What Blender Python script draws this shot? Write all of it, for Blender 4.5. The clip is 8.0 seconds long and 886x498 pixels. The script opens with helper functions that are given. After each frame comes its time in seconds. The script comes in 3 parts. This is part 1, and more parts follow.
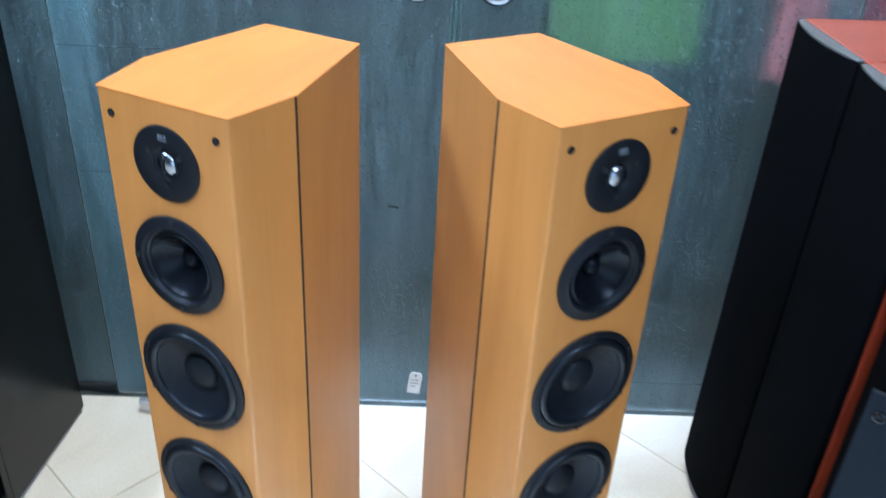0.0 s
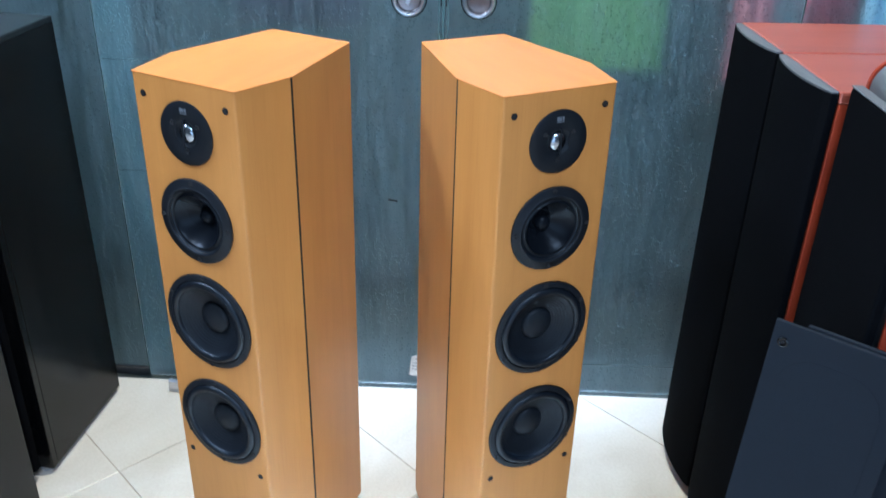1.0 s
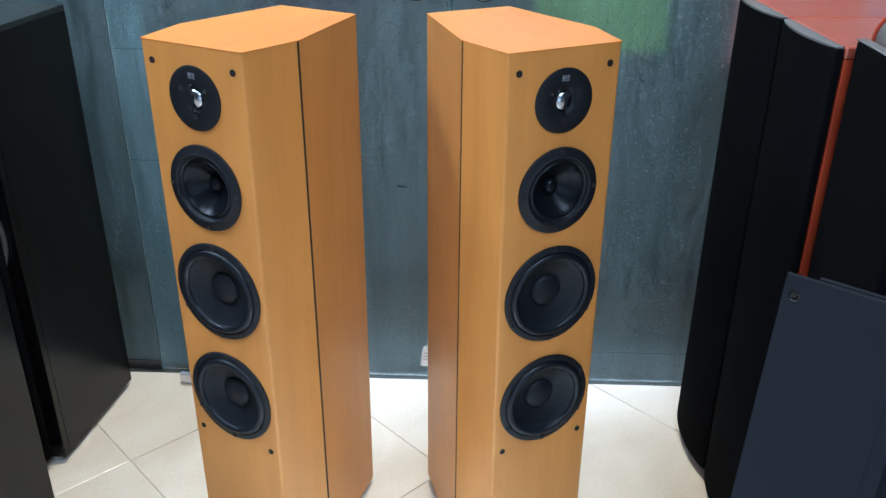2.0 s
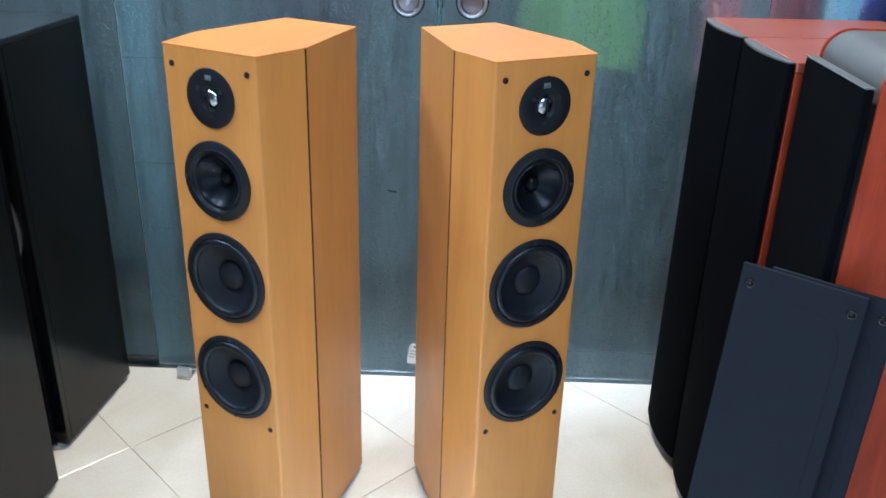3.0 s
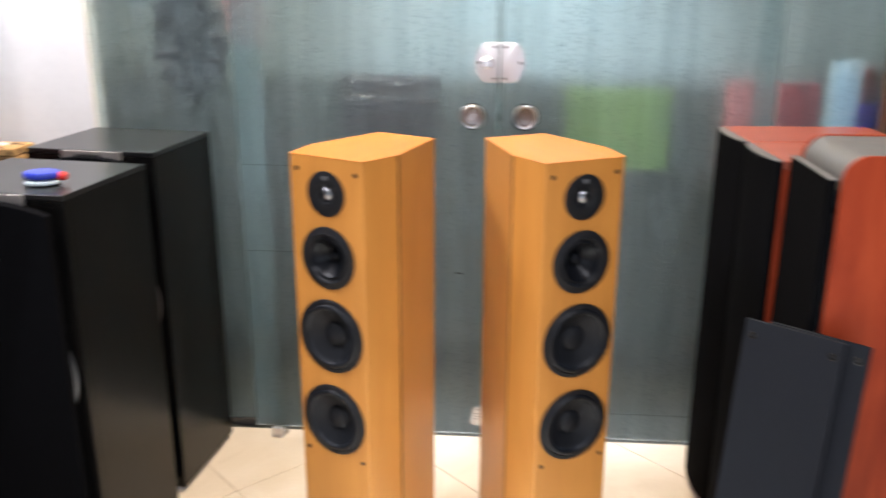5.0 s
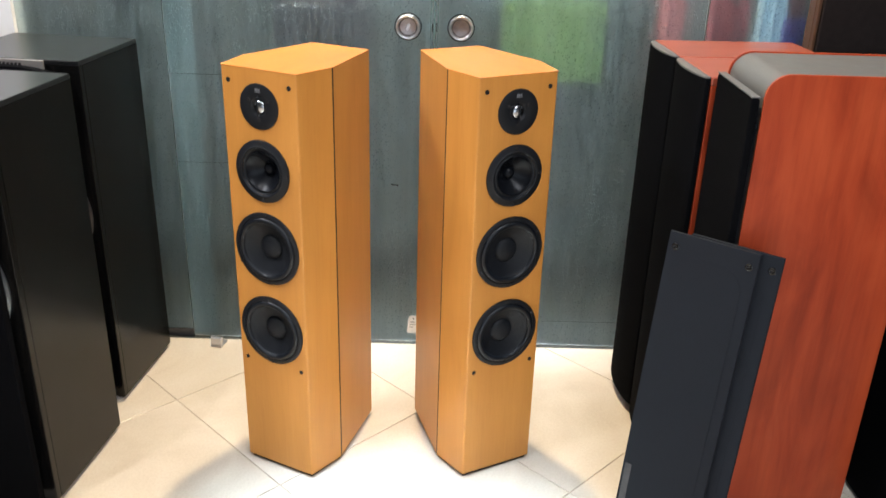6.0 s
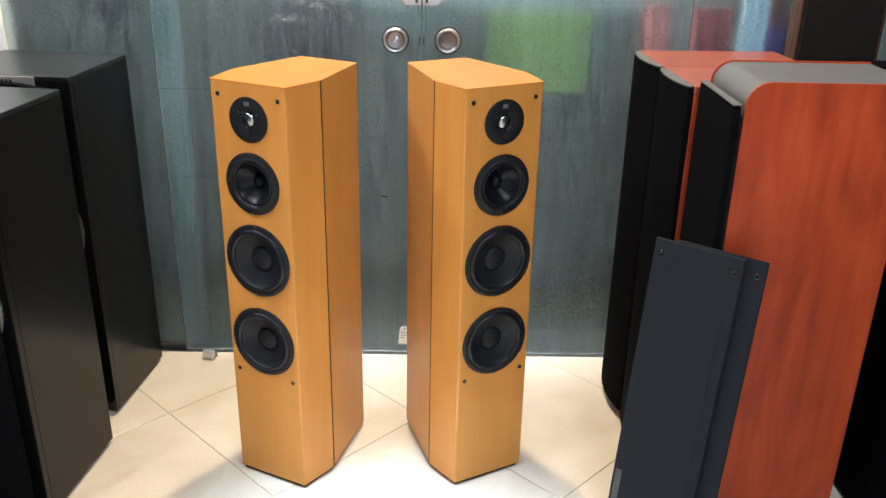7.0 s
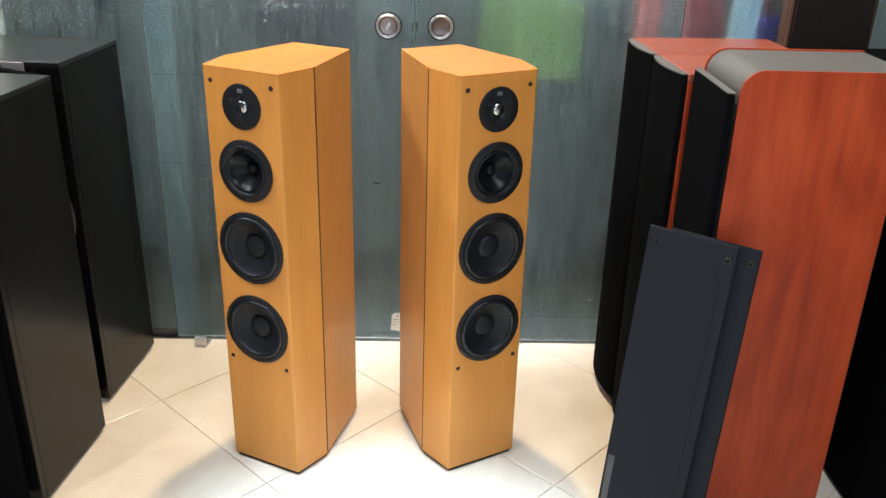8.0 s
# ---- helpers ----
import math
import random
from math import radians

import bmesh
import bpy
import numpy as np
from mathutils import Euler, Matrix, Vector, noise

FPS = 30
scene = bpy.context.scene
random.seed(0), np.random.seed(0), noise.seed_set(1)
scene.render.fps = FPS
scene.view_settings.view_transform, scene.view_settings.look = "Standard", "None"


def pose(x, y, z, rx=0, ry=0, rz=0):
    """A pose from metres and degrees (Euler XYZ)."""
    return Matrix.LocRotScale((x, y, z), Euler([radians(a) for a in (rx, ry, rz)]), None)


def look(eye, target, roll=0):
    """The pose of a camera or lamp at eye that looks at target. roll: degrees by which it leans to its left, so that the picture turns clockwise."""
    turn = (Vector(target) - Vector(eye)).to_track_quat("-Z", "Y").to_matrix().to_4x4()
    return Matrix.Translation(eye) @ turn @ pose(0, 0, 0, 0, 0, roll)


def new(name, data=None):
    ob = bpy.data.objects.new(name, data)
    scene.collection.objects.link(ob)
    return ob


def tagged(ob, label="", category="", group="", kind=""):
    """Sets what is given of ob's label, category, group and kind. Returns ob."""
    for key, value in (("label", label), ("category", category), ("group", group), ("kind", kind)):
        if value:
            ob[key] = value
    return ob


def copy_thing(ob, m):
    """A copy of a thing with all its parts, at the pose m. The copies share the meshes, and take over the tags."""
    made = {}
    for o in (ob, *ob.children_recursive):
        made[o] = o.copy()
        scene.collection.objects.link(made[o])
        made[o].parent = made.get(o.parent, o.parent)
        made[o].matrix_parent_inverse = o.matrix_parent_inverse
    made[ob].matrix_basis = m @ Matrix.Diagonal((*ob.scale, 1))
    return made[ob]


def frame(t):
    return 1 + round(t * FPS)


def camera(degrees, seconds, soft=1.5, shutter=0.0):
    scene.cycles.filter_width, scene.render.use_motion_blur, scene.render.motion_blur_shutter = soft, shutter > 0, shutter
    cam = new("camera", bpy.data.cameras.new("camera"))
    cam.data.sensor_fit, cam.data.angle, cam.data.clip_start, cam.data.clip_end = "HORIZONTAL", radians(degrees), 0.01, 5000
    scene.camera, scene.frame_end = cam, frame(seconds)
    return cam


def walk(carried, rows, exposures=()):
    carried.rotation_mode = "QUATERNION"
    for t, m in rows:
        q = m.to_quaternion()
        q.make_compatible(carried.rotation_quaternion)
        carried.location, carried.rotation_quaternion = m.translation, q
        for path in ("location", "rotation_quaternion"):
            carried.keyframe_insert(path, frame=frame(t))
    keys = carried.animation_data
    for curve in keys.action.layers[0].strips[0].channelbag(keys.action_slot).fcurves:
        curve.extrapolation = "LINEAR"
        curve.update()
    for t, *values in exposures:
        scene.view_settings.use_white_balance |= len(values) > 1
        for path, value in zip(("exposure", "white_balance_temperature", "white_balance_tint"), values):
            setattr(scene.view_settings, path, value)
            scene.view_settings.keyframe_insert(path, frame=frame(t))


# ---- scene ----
cam = camera(54.2, 8.0, 1.5, 0.45)
PATH = [
    (0, (0.030, -0.024, 1.380), (0.089, 1.688, 0.348), 3.32),
    (0.5, (0.127, -0.203, 1.365), (0.117, 1.522, 0.353), 2.88),
    (1, (0.128, -0.275, 1.371), (0.097, 1.493, 0.436), 1.61),
    (1.5, (0.139, -0.305, 1.299), (0.059, 1.515, 0.474), 0.06),
    (1.7, (0.141, -0.305, 1.282), (0.064, 1.491, 0.405), -0.07),
    (2.8, (0.126, -0.433, 1.283), (0.121, 1.378, 0.436), 2.36),
    (3, (0.124, -0.460, 1.286), (0.108, 1.362, 0.462), 1.72),
    (3.5, (0.171, -0.523, 1.300), (-0.069, 1.312, 0.544), 1.37),
    (4, (0.179, -0.575, 1.328), (-0.356, 1.220, 0.627), 1.09),
    (4.2, (0.184, -0.582, 1.339), (-0.404, 1.206, 0.663), 0.47),
    (4.5, (0.171, -0.644, 1.349), (-0.303, 1.200, 0.735), 0.54),
    (5, (0.106, -0.842, 1.361), (-0.034, 1.059, 0.758), 0.18),
    (5.2, (0.100, -0.854, 1.365), (0.123, 1.044, 0.735), -0.48),
    (6.3, (0.116, -0.875, 1.386), (0.121, 0.946, 0.560), 2.14),
    (6.5, (0.109, -0.883, 1.382), (0.128, 0.947, 0.575), 1.95),
    (7, (0.120, -0.883, 1.384), (0.146, 0.961, 0.610), 1.18),
    (7.5, (0.112, -0.884, 1.386), (0.150, 0.958, 0.607), 1.32),
    (8, (0.109, -0.881, 1.388), (0.161, 0.949, 0.584), 1.52),
]
walk(cam, [(t, look(eye, target, roll)) for t, eye, target, roll in PATH],
     [(0, -0.06, 4300, 3), (1, -0.10, 4300, 3), (1.7, -0.26, 4650, 4), (3, -0.14, 4550, 4), (4, 0.0, 5300, 9), (4.5, -0.25, 5600, 15), (5.2, 0.10, 6050, 15), (6.3, -0.02, 5850, 8), (8, -0.08, 5800, 8)])

# ---- light ----
world = bpy.data.worlds.new("world")
scene.world = world
world.use_nodes = True
world.node_tree.nodes["Background"].inputs[0].default_value = (0.55, 0.62, 0.7, 1)
world.node_tree.nodes["Background"].inputs[1].default_value = 0.05
CEILING = 4.2


def downlight(x, y, watts, size, colour, spread=170, drop=0.02):
    data = bpy.data.lights.new("downlight", "AREA")
    data.shape, data.size, data.energy, data.color, data.spread = "DISK", size, watts, colour, radians(spread)
    ob = new("downlight", data)
    ob.location = (x, y, CEILING - drop)
    return ob


COOL = (1.0, 0.965, 0.95)
# a warm lamp hung lower, close to the glass doors
downlight(0.01, 1.44, 76, 0.07, (1.0, 0.76, 0.46), 170, 1.25)
downlight(0.75, -0.85, 66, 1.3, COOL, 170, 1.1)
downlight(-1.90, 0.95, 62, 0.8, COOL, 150, 1.5)
downlight(-1.35, -0.05, 34, 0.12, (1.0, 0.93, 0.85), 170, 0.9)
# unseen area lamp added behind the walker to brighten the speakers' fronts
front_fill = bpy.data.lights.new("front_fill_lamp", "AREA")
front_fill.shape, front_fill.size, front_fill.size_y, front_fill.energy, front_fill.color = "RECTANGLE", 2.3, 2.1, 31, (0.90, 0.96, 1.0)
new("front_fill_lamp", front_fill).matrix_world = look((0.35, -3.04, 1.15), (0.35, 0, 1.15))
# the narrow beam whose pool lies on the floor before the speakers
downlight(0.02, 0.42, 9, 0.12, (0.72, 0.89, 1.0), 18)
# the lamp of the room behind the glass
downlight(0.2, 2.98, 72, 0.7, (0.90, 0.96, 1.0), 42)

# ---- materials ----


def shader(name):
    m = bpy.data.materials.new(name)
    m.use_nodes = True
    nodes, links = m.node_tree.nodes, m.node_tree.links
    return m, nodes, links, nodes["Principled BSDF"]


def noise_at(nodes, links, scale, stretch=(1, 1, 1), detail=4.0, rough=0.55, where="Object"):
    co = nodes.new("ShaderNodeTexCoord")
    mp = nodes.new("ShaderNodeMapping")
    mp.inputs["Scale"].default_value = stretch
    tex = nodes.new("ShaderNodeTexNoise")
    tex.inputs["Scale"].default_value, tex.inputs["Detail"].default_value, tex.inputs["Roughness"].default_value = scale, detail, rough
    links.new(co.outputs[where], mp.inputs["Vector"])
    links.new(mp.outputs["Vector"], tex.inputs["Vector"])
    return tex


def ramp(nodes, links, source, stops):
    r = nodes.new("ShaderNodeValToRGB")
    while len(r.color_ramp.elements) < len(stops):
        r.color_ramp.elements.new(0.5)
    for e, (at, c) in zip(r.color_ramp.elements, stops):
        e.position, e.color = at, (*c, 1)
    links.new(source, r.inputs["Fac"])
    return r


def bump(nodes, links, source, bsdf, strength, distance):
    b = nodes.new("ShaderNodeBump")
    b.inputs["Strength"].default_value, b.inputs["Distance"].default_value = strength, distance
    links.new(source, b.inputs["Height"])
    links.new(b.outputs["Normal"], bsdf.inputs["Normal"])
    return b


def mixed(nodes, links, a, b, factor, kind="MIX"):
    mx = nodes.new("ShaderNodeMix")
    mx.data_type, mx.blend_type = "RGBA", kind
    mx.inputs["Factor"].default_value = factor
    links.new(a, mx.inputs["A"])
    links.new(b, mx.inputs["B"])
    return mx.outputs["Result"]


def surface(name, dark, light, scale, roughness, stretch=(1, 1, 1), grain=0.1, depth=0.0005, metal=0.0, coat=0.0, spread=0.25, wear=0.08, spec=0.5):
    """A plain material with colour variation at two scales, uneven gloss and fine relief."""
    m, nodes, links, p = shader(name)
    fine = noise_at(nodes, links, scale, stretch)
    broad = noise_at(nodes, links, scale / 14, (1, 1, 1), 2)
    a = ramp(nodes, links, fine.outputs["Fac"], [(0.5 - spread, dark), (0.5 + spread, light)])
    b = ramp(nodes, links, broad.outputs["Fac"], [(0.3, dark), (0.7, light)])
    links.new(mixed(nodes, links, a.outputs["Color"], b.outputs["Color"], 0.4), p.inputs["Base Color"])
    g = nodes.new("ShaderNodeMapRange")
    g.inputs["To Min"].default_value, g.inputs["To Max"].default_value = roughness - wear, roughness + wear
    links.new(broad.outputs["Fac"], g.inputs["Value"])
    links.new(g.outputs["Result"], p.inputs["Roughness"])
    p.inputs["Metallic"].default_value, p.inputs["Coat Weight"].default_value = metal, coat
    p.inputs["Coat Roughness"].default_value, p.inputs["Specular IOR Level"].default_value = 0.12, spec
    if grain:
        bump(nodes, links, fine.outputs["Fac"], p, grain, depth)
    return m


def wood(name, dark, mid, light, roughness, axis="z", scale=9.0, figure=0.35, coat=0.25, spec=0.5, swirl=1.2, blotch=0.0):
    """Veneer: long streaks along one axis, a broad figure, fine pores."""
    m, nodes, links, p = shader(name)
    along = {"x": (0.06, 1, 1), "y": (1, 0.06, 1), "z": (1, 1, 0.06)}[axis]
    pores = {"x": (0.02, 1, 1), "y": (1, 0.02, 1), "z": (1, 1, 0.02)}[axis]
    streak = noise_at(nodes, links, scale * 4, along, 5, 0.6)
    broad = noise_at(nodes, links, blotch or scale * 0.5, tuple(v * 0.7 + 0.2 for v in along), 4, 0.55)
    broad.inputs["Distortion"].default_value = swirl
    pore = noise_at(nodes, links, scale * 40, pores, 2, 0.5)
    a = ramp(nodes, links, streak.outputs["Fac"], [(0.28, dark), (0.5, mid), (0.75, light)])
    b = ramp(nodes, links, broad.outputs["Fac"], [(0.32, dark), (0.52, mid), (0.7, light)])
    c = ramp(nodes, links, pore.outputs["Fac"], [(0.34, (0.86, 0.82, 0.78)), (0.46, (1, 1, 1))])
    ab = mixed(nodes, links, a.outputs["Color"], b.outputs["Color"], figure)
    links.new(mixed(nodes, links, ab, c.outputs["Color"], 0.28, "MULTIPLY"), p.inputs["Base Color"])
    p.inputs["Roughness"].default_value, p.inputs["Coat Weight"].default_value, p.inputs["Coat Roughness"].default_value = roughness, coat, 0.25
    p.inputs["Specular IOR Level"].default_value = spec
    bump(nodes, links, pore.outputs["Fac"], p, 0.05, 0.0003)
    return m


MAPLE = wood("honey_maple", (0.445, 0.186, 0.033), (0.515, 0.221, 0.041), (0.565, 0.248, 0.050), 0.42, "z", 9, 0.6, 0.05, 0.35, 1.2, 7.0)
# same maple, colour darkened for the tops to offset the strong overhead light
MAPLE_TOP_DIMMED = wood("honey_maple_top_dimmed", (0.38, 0.140, 0.019), (0.45, 0.172, 0.025), (0.505, 0.200, 0.031), 0.42, "y", 9, 0.65, 0.05, 0.35, 1.2, 7.0)
CHERRY = wood("red_cherry", (0.165, 0.020, 0.0075), (0.32, 0.046, 0.0145), (0.42, 0.074, 0.023), 0.36, "z", 9, 0.60, 0.02, 0.2, 0.7, 12.0)
# cherry tops: the pinkish sheen of reflected light is put into the colour
CHERRY_TOP_SHEEN = wood("red_cherry_top_sheen", (0.21, 0.040, 0.022), (0.30, 0.070, 0.038), (0.35, 0.094, 0.052), 0.3, "x", 4, 0.4, 0.4)
BLACK_ASH = wood("black_ash", (0.0014, 0.0014, 0.0014), (0.0036, 0.0035, 0.0034), (0.0120, 0.0102, 0.0084), 0.24, "z", 14, 0.2, 0.0, 0.23)
BLACK_TOP = wood("black_ash_top", (0.004, 0.0042, 0.0045), (0.007, 0.0073, 0.0078), (0.011, 0.0113, 0.012), 0.28, "x", 14, 0.2, 0.1)
WALNUT = wood("brown_walnut", (0.04, 0.018, 0.008), (0.07, 0.032, 0.014), (0.11, 0.052, 0.022), 0.4, "z", 9, 0.4, 0.2)
CLOTH = surface("black_grille_cloth", (0.0016, 0.0017, 0.0021), (0.0037, 0.0039, 0.0049), 900, 0.9, grain=0.5, depth=0.0006, spec=0.03)
BROWN_CLOTH = surface("dark_brown_grille_cloth", (0.012, 0.0092, 0.0085), (0.024, 0.0185, 0.017), 800, 0.9, grain=0.5, depth=0.0006, spec=0.1)
SLATE_CLOTH = surface("slate_grille_cloth", (0.0066, 0.0083, 0.0118), (0.0108, 0.0132, 0.0186), 700, 0.85, grain=0.5, depth=0.0006, spec=0.2)
# black vinyl with its base lifted to grey for the top's bright reflection
VINYL = surface("greyed_black_vinyl", (0.085, 0.085, 0.088), (0.12, 0.12, 0.124), 420, 0.42, grain=0.25, depth=0.0003, spec=0.6)
PLASTIC = surface("black_plastic", (0.006, 0.0065, 0.008), (0.010, 0.011, 0.0135), 300, 0.48, grain=0.15, depth=0.0003, spec=0.24)
# unseen walls, kept dark so that black surfaces reflect little light
UNSEEN_WALL_DARK = surface("dark_unseen_wall", (0.11, 0.11, 0.11), (0.15, 0.15, 0.15), 40, 0.7, grain=0.1)
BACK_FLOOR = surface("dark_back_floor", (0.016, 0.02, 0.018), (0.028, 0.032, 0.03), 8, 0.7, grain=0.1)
DULL_RING = surface("dull_grey_ring", (0.06, 0.062, 0.066), (0.10, 0.102, 0.108), 60, 0.35, metal=0.6)
RUBBER = surface("black_rubber", (0.004, 0.0048, 0.0068), (0.007, 0.0085, 0.0115), 200, 0.38, grain=0.1, spec=0.28)
CONE = surface("charcoal_paper_cone", (0.0065, 0.0072, 0.009), (0.012, 0.0135, 0.0165), 260, 0.46, grain=0.2, depth=0.0003, spec=0.18)
POLY = surface("polypropylene_cone", (0.004, 0.0045, 0.006), (0.007, 0.008, 0.0105), 90, 0.28, grain=0.05, spec=0.11)
GAP = surface("dark_groove", (0.004, 0.003, 0.003), (0.008, 0.006, 0.005), 60, 0.8)
CHROME = surface("polished_chrome", (0.82, 0.82, 0.84), (0.95, 0.95, 0.97), 60, 0.3, grain=0.02, metal=1.0, wear=0.05)
STEEL = surface("satin_steel", (0.50, 0.50, 0.53), (0.66, 0.66, 0.70), 120, 0.32, (1, 1, 0.1), 0.1, 0.0003, 1.0)
SATIN = surface("satin_lock_plate", (0.66, 0.66, 0.70), (0.78, 0.78, 0.82), 120, 0.5, (1, 1, 0.1), 0.1, 0.0003, 0.75)
CUP = surface("spun_steel_cup", (0.26, 0.23, 0.22), (0.38, 0.34, 0.33), 90, 0.36, grain=0.1, metal=1.0)
TITANIUM = surface("titanium_dome", (0.34, 0.35, 0.37), (0.46, 0.47, 0.50), 60, 0.24, grain=0.03, metal=1.0)
SILVER_PLATE = surface("silver_name_plate", (0.55, 0.51, 0.48), (0.68, 0.64, 0.6), 140, 0.34, (0.1, 1, 1), 0.1, 0.0003, 0.8)
SOCKET = surface("glossy_black_socket", (0.0012, 0.0012, 0.0014), (0.0022, 0.0022, 0.0026), 90, 0.25, grain=0, spec=0.4)
DULL_TAPE = surface("dull_grey_tape", (0.05, 0.05, 0.053), (0.09, 0.09, 0.094), 80, 0.75, grain=0.2, spec=0.15)
FELT = surface("pale_grey_felt", (0.34, 0.34, 0.35), (0.44, 0.44, 0.45), 300, 0.9, grain=0.3)
GREY_PRINT = surface("grey_print", (0.12, 0.125, 0.135), (0.18, 0.185, 0.195), 200, 0.5, grain=0)
WHITE_PAINT = surface("white_wall_paint", (0.76, 0.75, 0.74), (0.83, 0.82, 0.81), 60, 0.6, grain=0.2, depth=0.001)
CREAM_PAINT = surface("cream_wall_paint", (0.72, 0.70, 0.62), (0.78, 0.76, 0.69), 60, 0.6, grain=0.2, depth=0.001)
GREY_WALL = surface("grey_green_wall", (0.32, 0.40, 0.42), (0.44, 0.52, 0.54), 6, 0.7, grain=0.1)
GROUT = surface("tile_grout", (0.40, 0.32, 0.23), (0.52, 0.43, 0.32), 80, 0.9, grain=0.3)
PAPER = surface("white_paper", (0.74, 0.72, 0.68), (0.82, 0.80, 0.77), 120, 0.7, grain=0.1)
INK = surface("faded_ink", (0.25, 0.23, 0.22), (0.33, 0.31, 0.3), 200, 0.7, grain=0)
BLUE = surface("blue_plastic", (0.015, 0.03, 0.36), (0.03, 0.055, 0.46), 60, 0.35, grain=0.05)
RED = surface("red_plastic", (0.62, 0.025, 0.015), (0.72, 0.045, 0.03), 60, 0.35, grain=0.05)
PALE = surface("pale_plastic", (0.55, 0.66, 0.68), (0.66, 0.76, 0.78), 60, 0.4, grain=0.05)
GREEN = surface("green_board", (0.125, 0.205, 0.045), (0.17, 0.25, 0.065), 20, 0.6)
DARK_BOARD = surface("dark_board", (0.012, 0.010, 0.016), (0.03, 0.024, 0.034), 20, 0.6)
CABINET = surface("dark_grey_laminate", (0.038, 0.048, 0.047), (0.060, 0.073, 0.072), 10, 0.6, grain=0.1)
WICKER = surface("dark_wicker", (0.002, 0.003, 0.004), (0.009, 0.011, 0.013), 120, 0.6, grain=0.6, depth=0.003)
MAROON = surface("maroon_fabric", (0.16, 0.02, 0.03), (0.26, 0.04, 0.05), 30, 0.8)
PINK = surface("faded_pink_fabric", (0.42, 0.13, 0.14), (0.52, 0.2, 0.2), 30, 0.8)
SKY_BLUE = surface("pale_blue_fabric", (0.40, 0.55, 0.66), (0.52, 0.66, 0.76), 30, 0.8)
PURPLE = surface("purple_tinsel", (0.03, 0.02, 0.30), (0.09, 0.06, 0.5), 80, 0.3, grain=0.3, metal=0.4)


def tile_material():
    """Cream polished porcelain, each tile a shade of its own, cloudy veins."""
    m, nodes, links, p = shader("cream_polished_tile")
    cloud = noise_at(nodes, links, 3.5, detail=6, rough=0.6)
    cloud.inputs["Distortion"].default_value = 0.8
    speck = noise_at(nodes, links, 160, detail=2)
    a = ramp(nodes, links, cloud.outputs["Fac"], [(0.3, (0.59, 0.515, 0.415)), (0.5, (0.66, 0.59, 0.49)), (0.72, (0.70, 0.64, 0.55))])
    b = ramp(nodes, links, speck.outputs["Fac"], [(0.3, (0.90, 0.88, 0.85)), (0.6, (1, 1, 1))])
    info = nodes.new("ShaderNodeObjectInfo")
    c = ramp(nodes, links, info.outputs["Random"], [(0.0, (0.94, 0.93, 0.92)), (1.0, (1, 1, 1))])
    ab = mixed(nodes, links, a.outputs["Color"], b.outputs["Color"], 0.6, "MULTIPLY")
    links.new(mixed(nodes, links, ab, c.outputs["Color"], 1.0, "MULTIPLY"), p.inputs["Base Color"])
    g = nodes.new("ShaderNodeMapRange")
    g.inputs["To Min"].default_value, g.inputs["To Max"].default_value = 0.14, 0.3
    links.new(cloud.outputs["Fac"], g.inputs["Value"])
    links.new(g.outputs["Result"], p.inputs["Roughness"])
    bump(nodes, links, cloud.outputs["Fac"], p, 0.03, 0.002)
    return m


def droplets(nodes, links, scale, stretch, sizes):
    """Scattered drops: 1 inside a drop, 0 between them, each of its own size; some cells stay empty."""
    co = nodes.new("ShaderNodeTexCoord")
    mp = nodes.new("ShaderNodeMapping")
    mp.inputs["Scale"].default_value = stretch
    v = nodes.new("ShaderNodeTexVoronoi")
    v.inputs["Scale"].default_value = scale
    links.new(co.outputs["Object"], mp.inputs["Vector"])
    links.new(mp.outputs["Vector"], v.inputs["Vector"])
    one = nodes.new("ShaderNodeSeparateColor")
    links.new(v.outputs["Color"], one.inputs["Color"])
    size = nodes.new("ShaderNodeMapRange")
    size.inputs["To Min"].default_value, size.inputs["To Max"].default_value = sizes
    links.new(one.outputs["Red"], size.inputs["Value"])
    rim = nodes.new("ShaderNodeMath")
    rim.operation = "SUBTRACT"
    links.new(size.outputs["Result"], rim.inputs[0])
    links.new(v.outputs["Distance"], rim.inputs[1])
    edge = nodes.new("ShaderNodeMapRange")
    edge.inputs["From Max"].default_value = 0.12
    links.new(rim.outputs["Value"], edge.inputs["Value"])
    return edge.outputs["Result"], one.outputs["Green"]


def rain_glass():
    """Patterned cloudy glass: rain-like vertical relief, fine drops with painted glints, a dusty film in streaks, teal
    tint.
    """
    m, nodes, links, p = shader("patterned_rain_glass")
    streak = noise_at(nodes, links, 30, (1, 1, 0.3), 5, 0.65)
    broad = noise_at(nodes, links, 3.0, (1, 1, 0.35), 3, 0.5)
    bands = noise_at(nodes, links, 20, (1, 1, 0.05), 4, 0.6)
    patch = noise_at(nodes, links, 7.0, (1, 1, 0.4), 3, 0.6)
    amount = ramp(nodes, links, patch.outputs["Fac"], [(0.32, (0.15, 0.15, 0.15)), (0.62, (1, 1, 1))])
    dark_drop, _ = droplets(nodes, links, 225, (1, 0.2, 0.8), (-0.3, 0.60))
    pale_drop, _ = droplets(nodes, links, 190, (1, 0.2, 0.7), (-0.9, 0.50))
    height = mixed(nodes, links, streak.outputs["Fac"], dark_drop, 0.5)
    tint = ramp(nodes, links, broad.outputs["Fac"], [(0.3, (0.56, 0.68, 0.69)), (0.7, (0.84, 0.92, 0.92))])
    lines = ramp(nodes, links, bands.outputs["Fac"], [(0.30, (0.68, 0.71, 0.72)), (0.66, (1, 1, 1))])
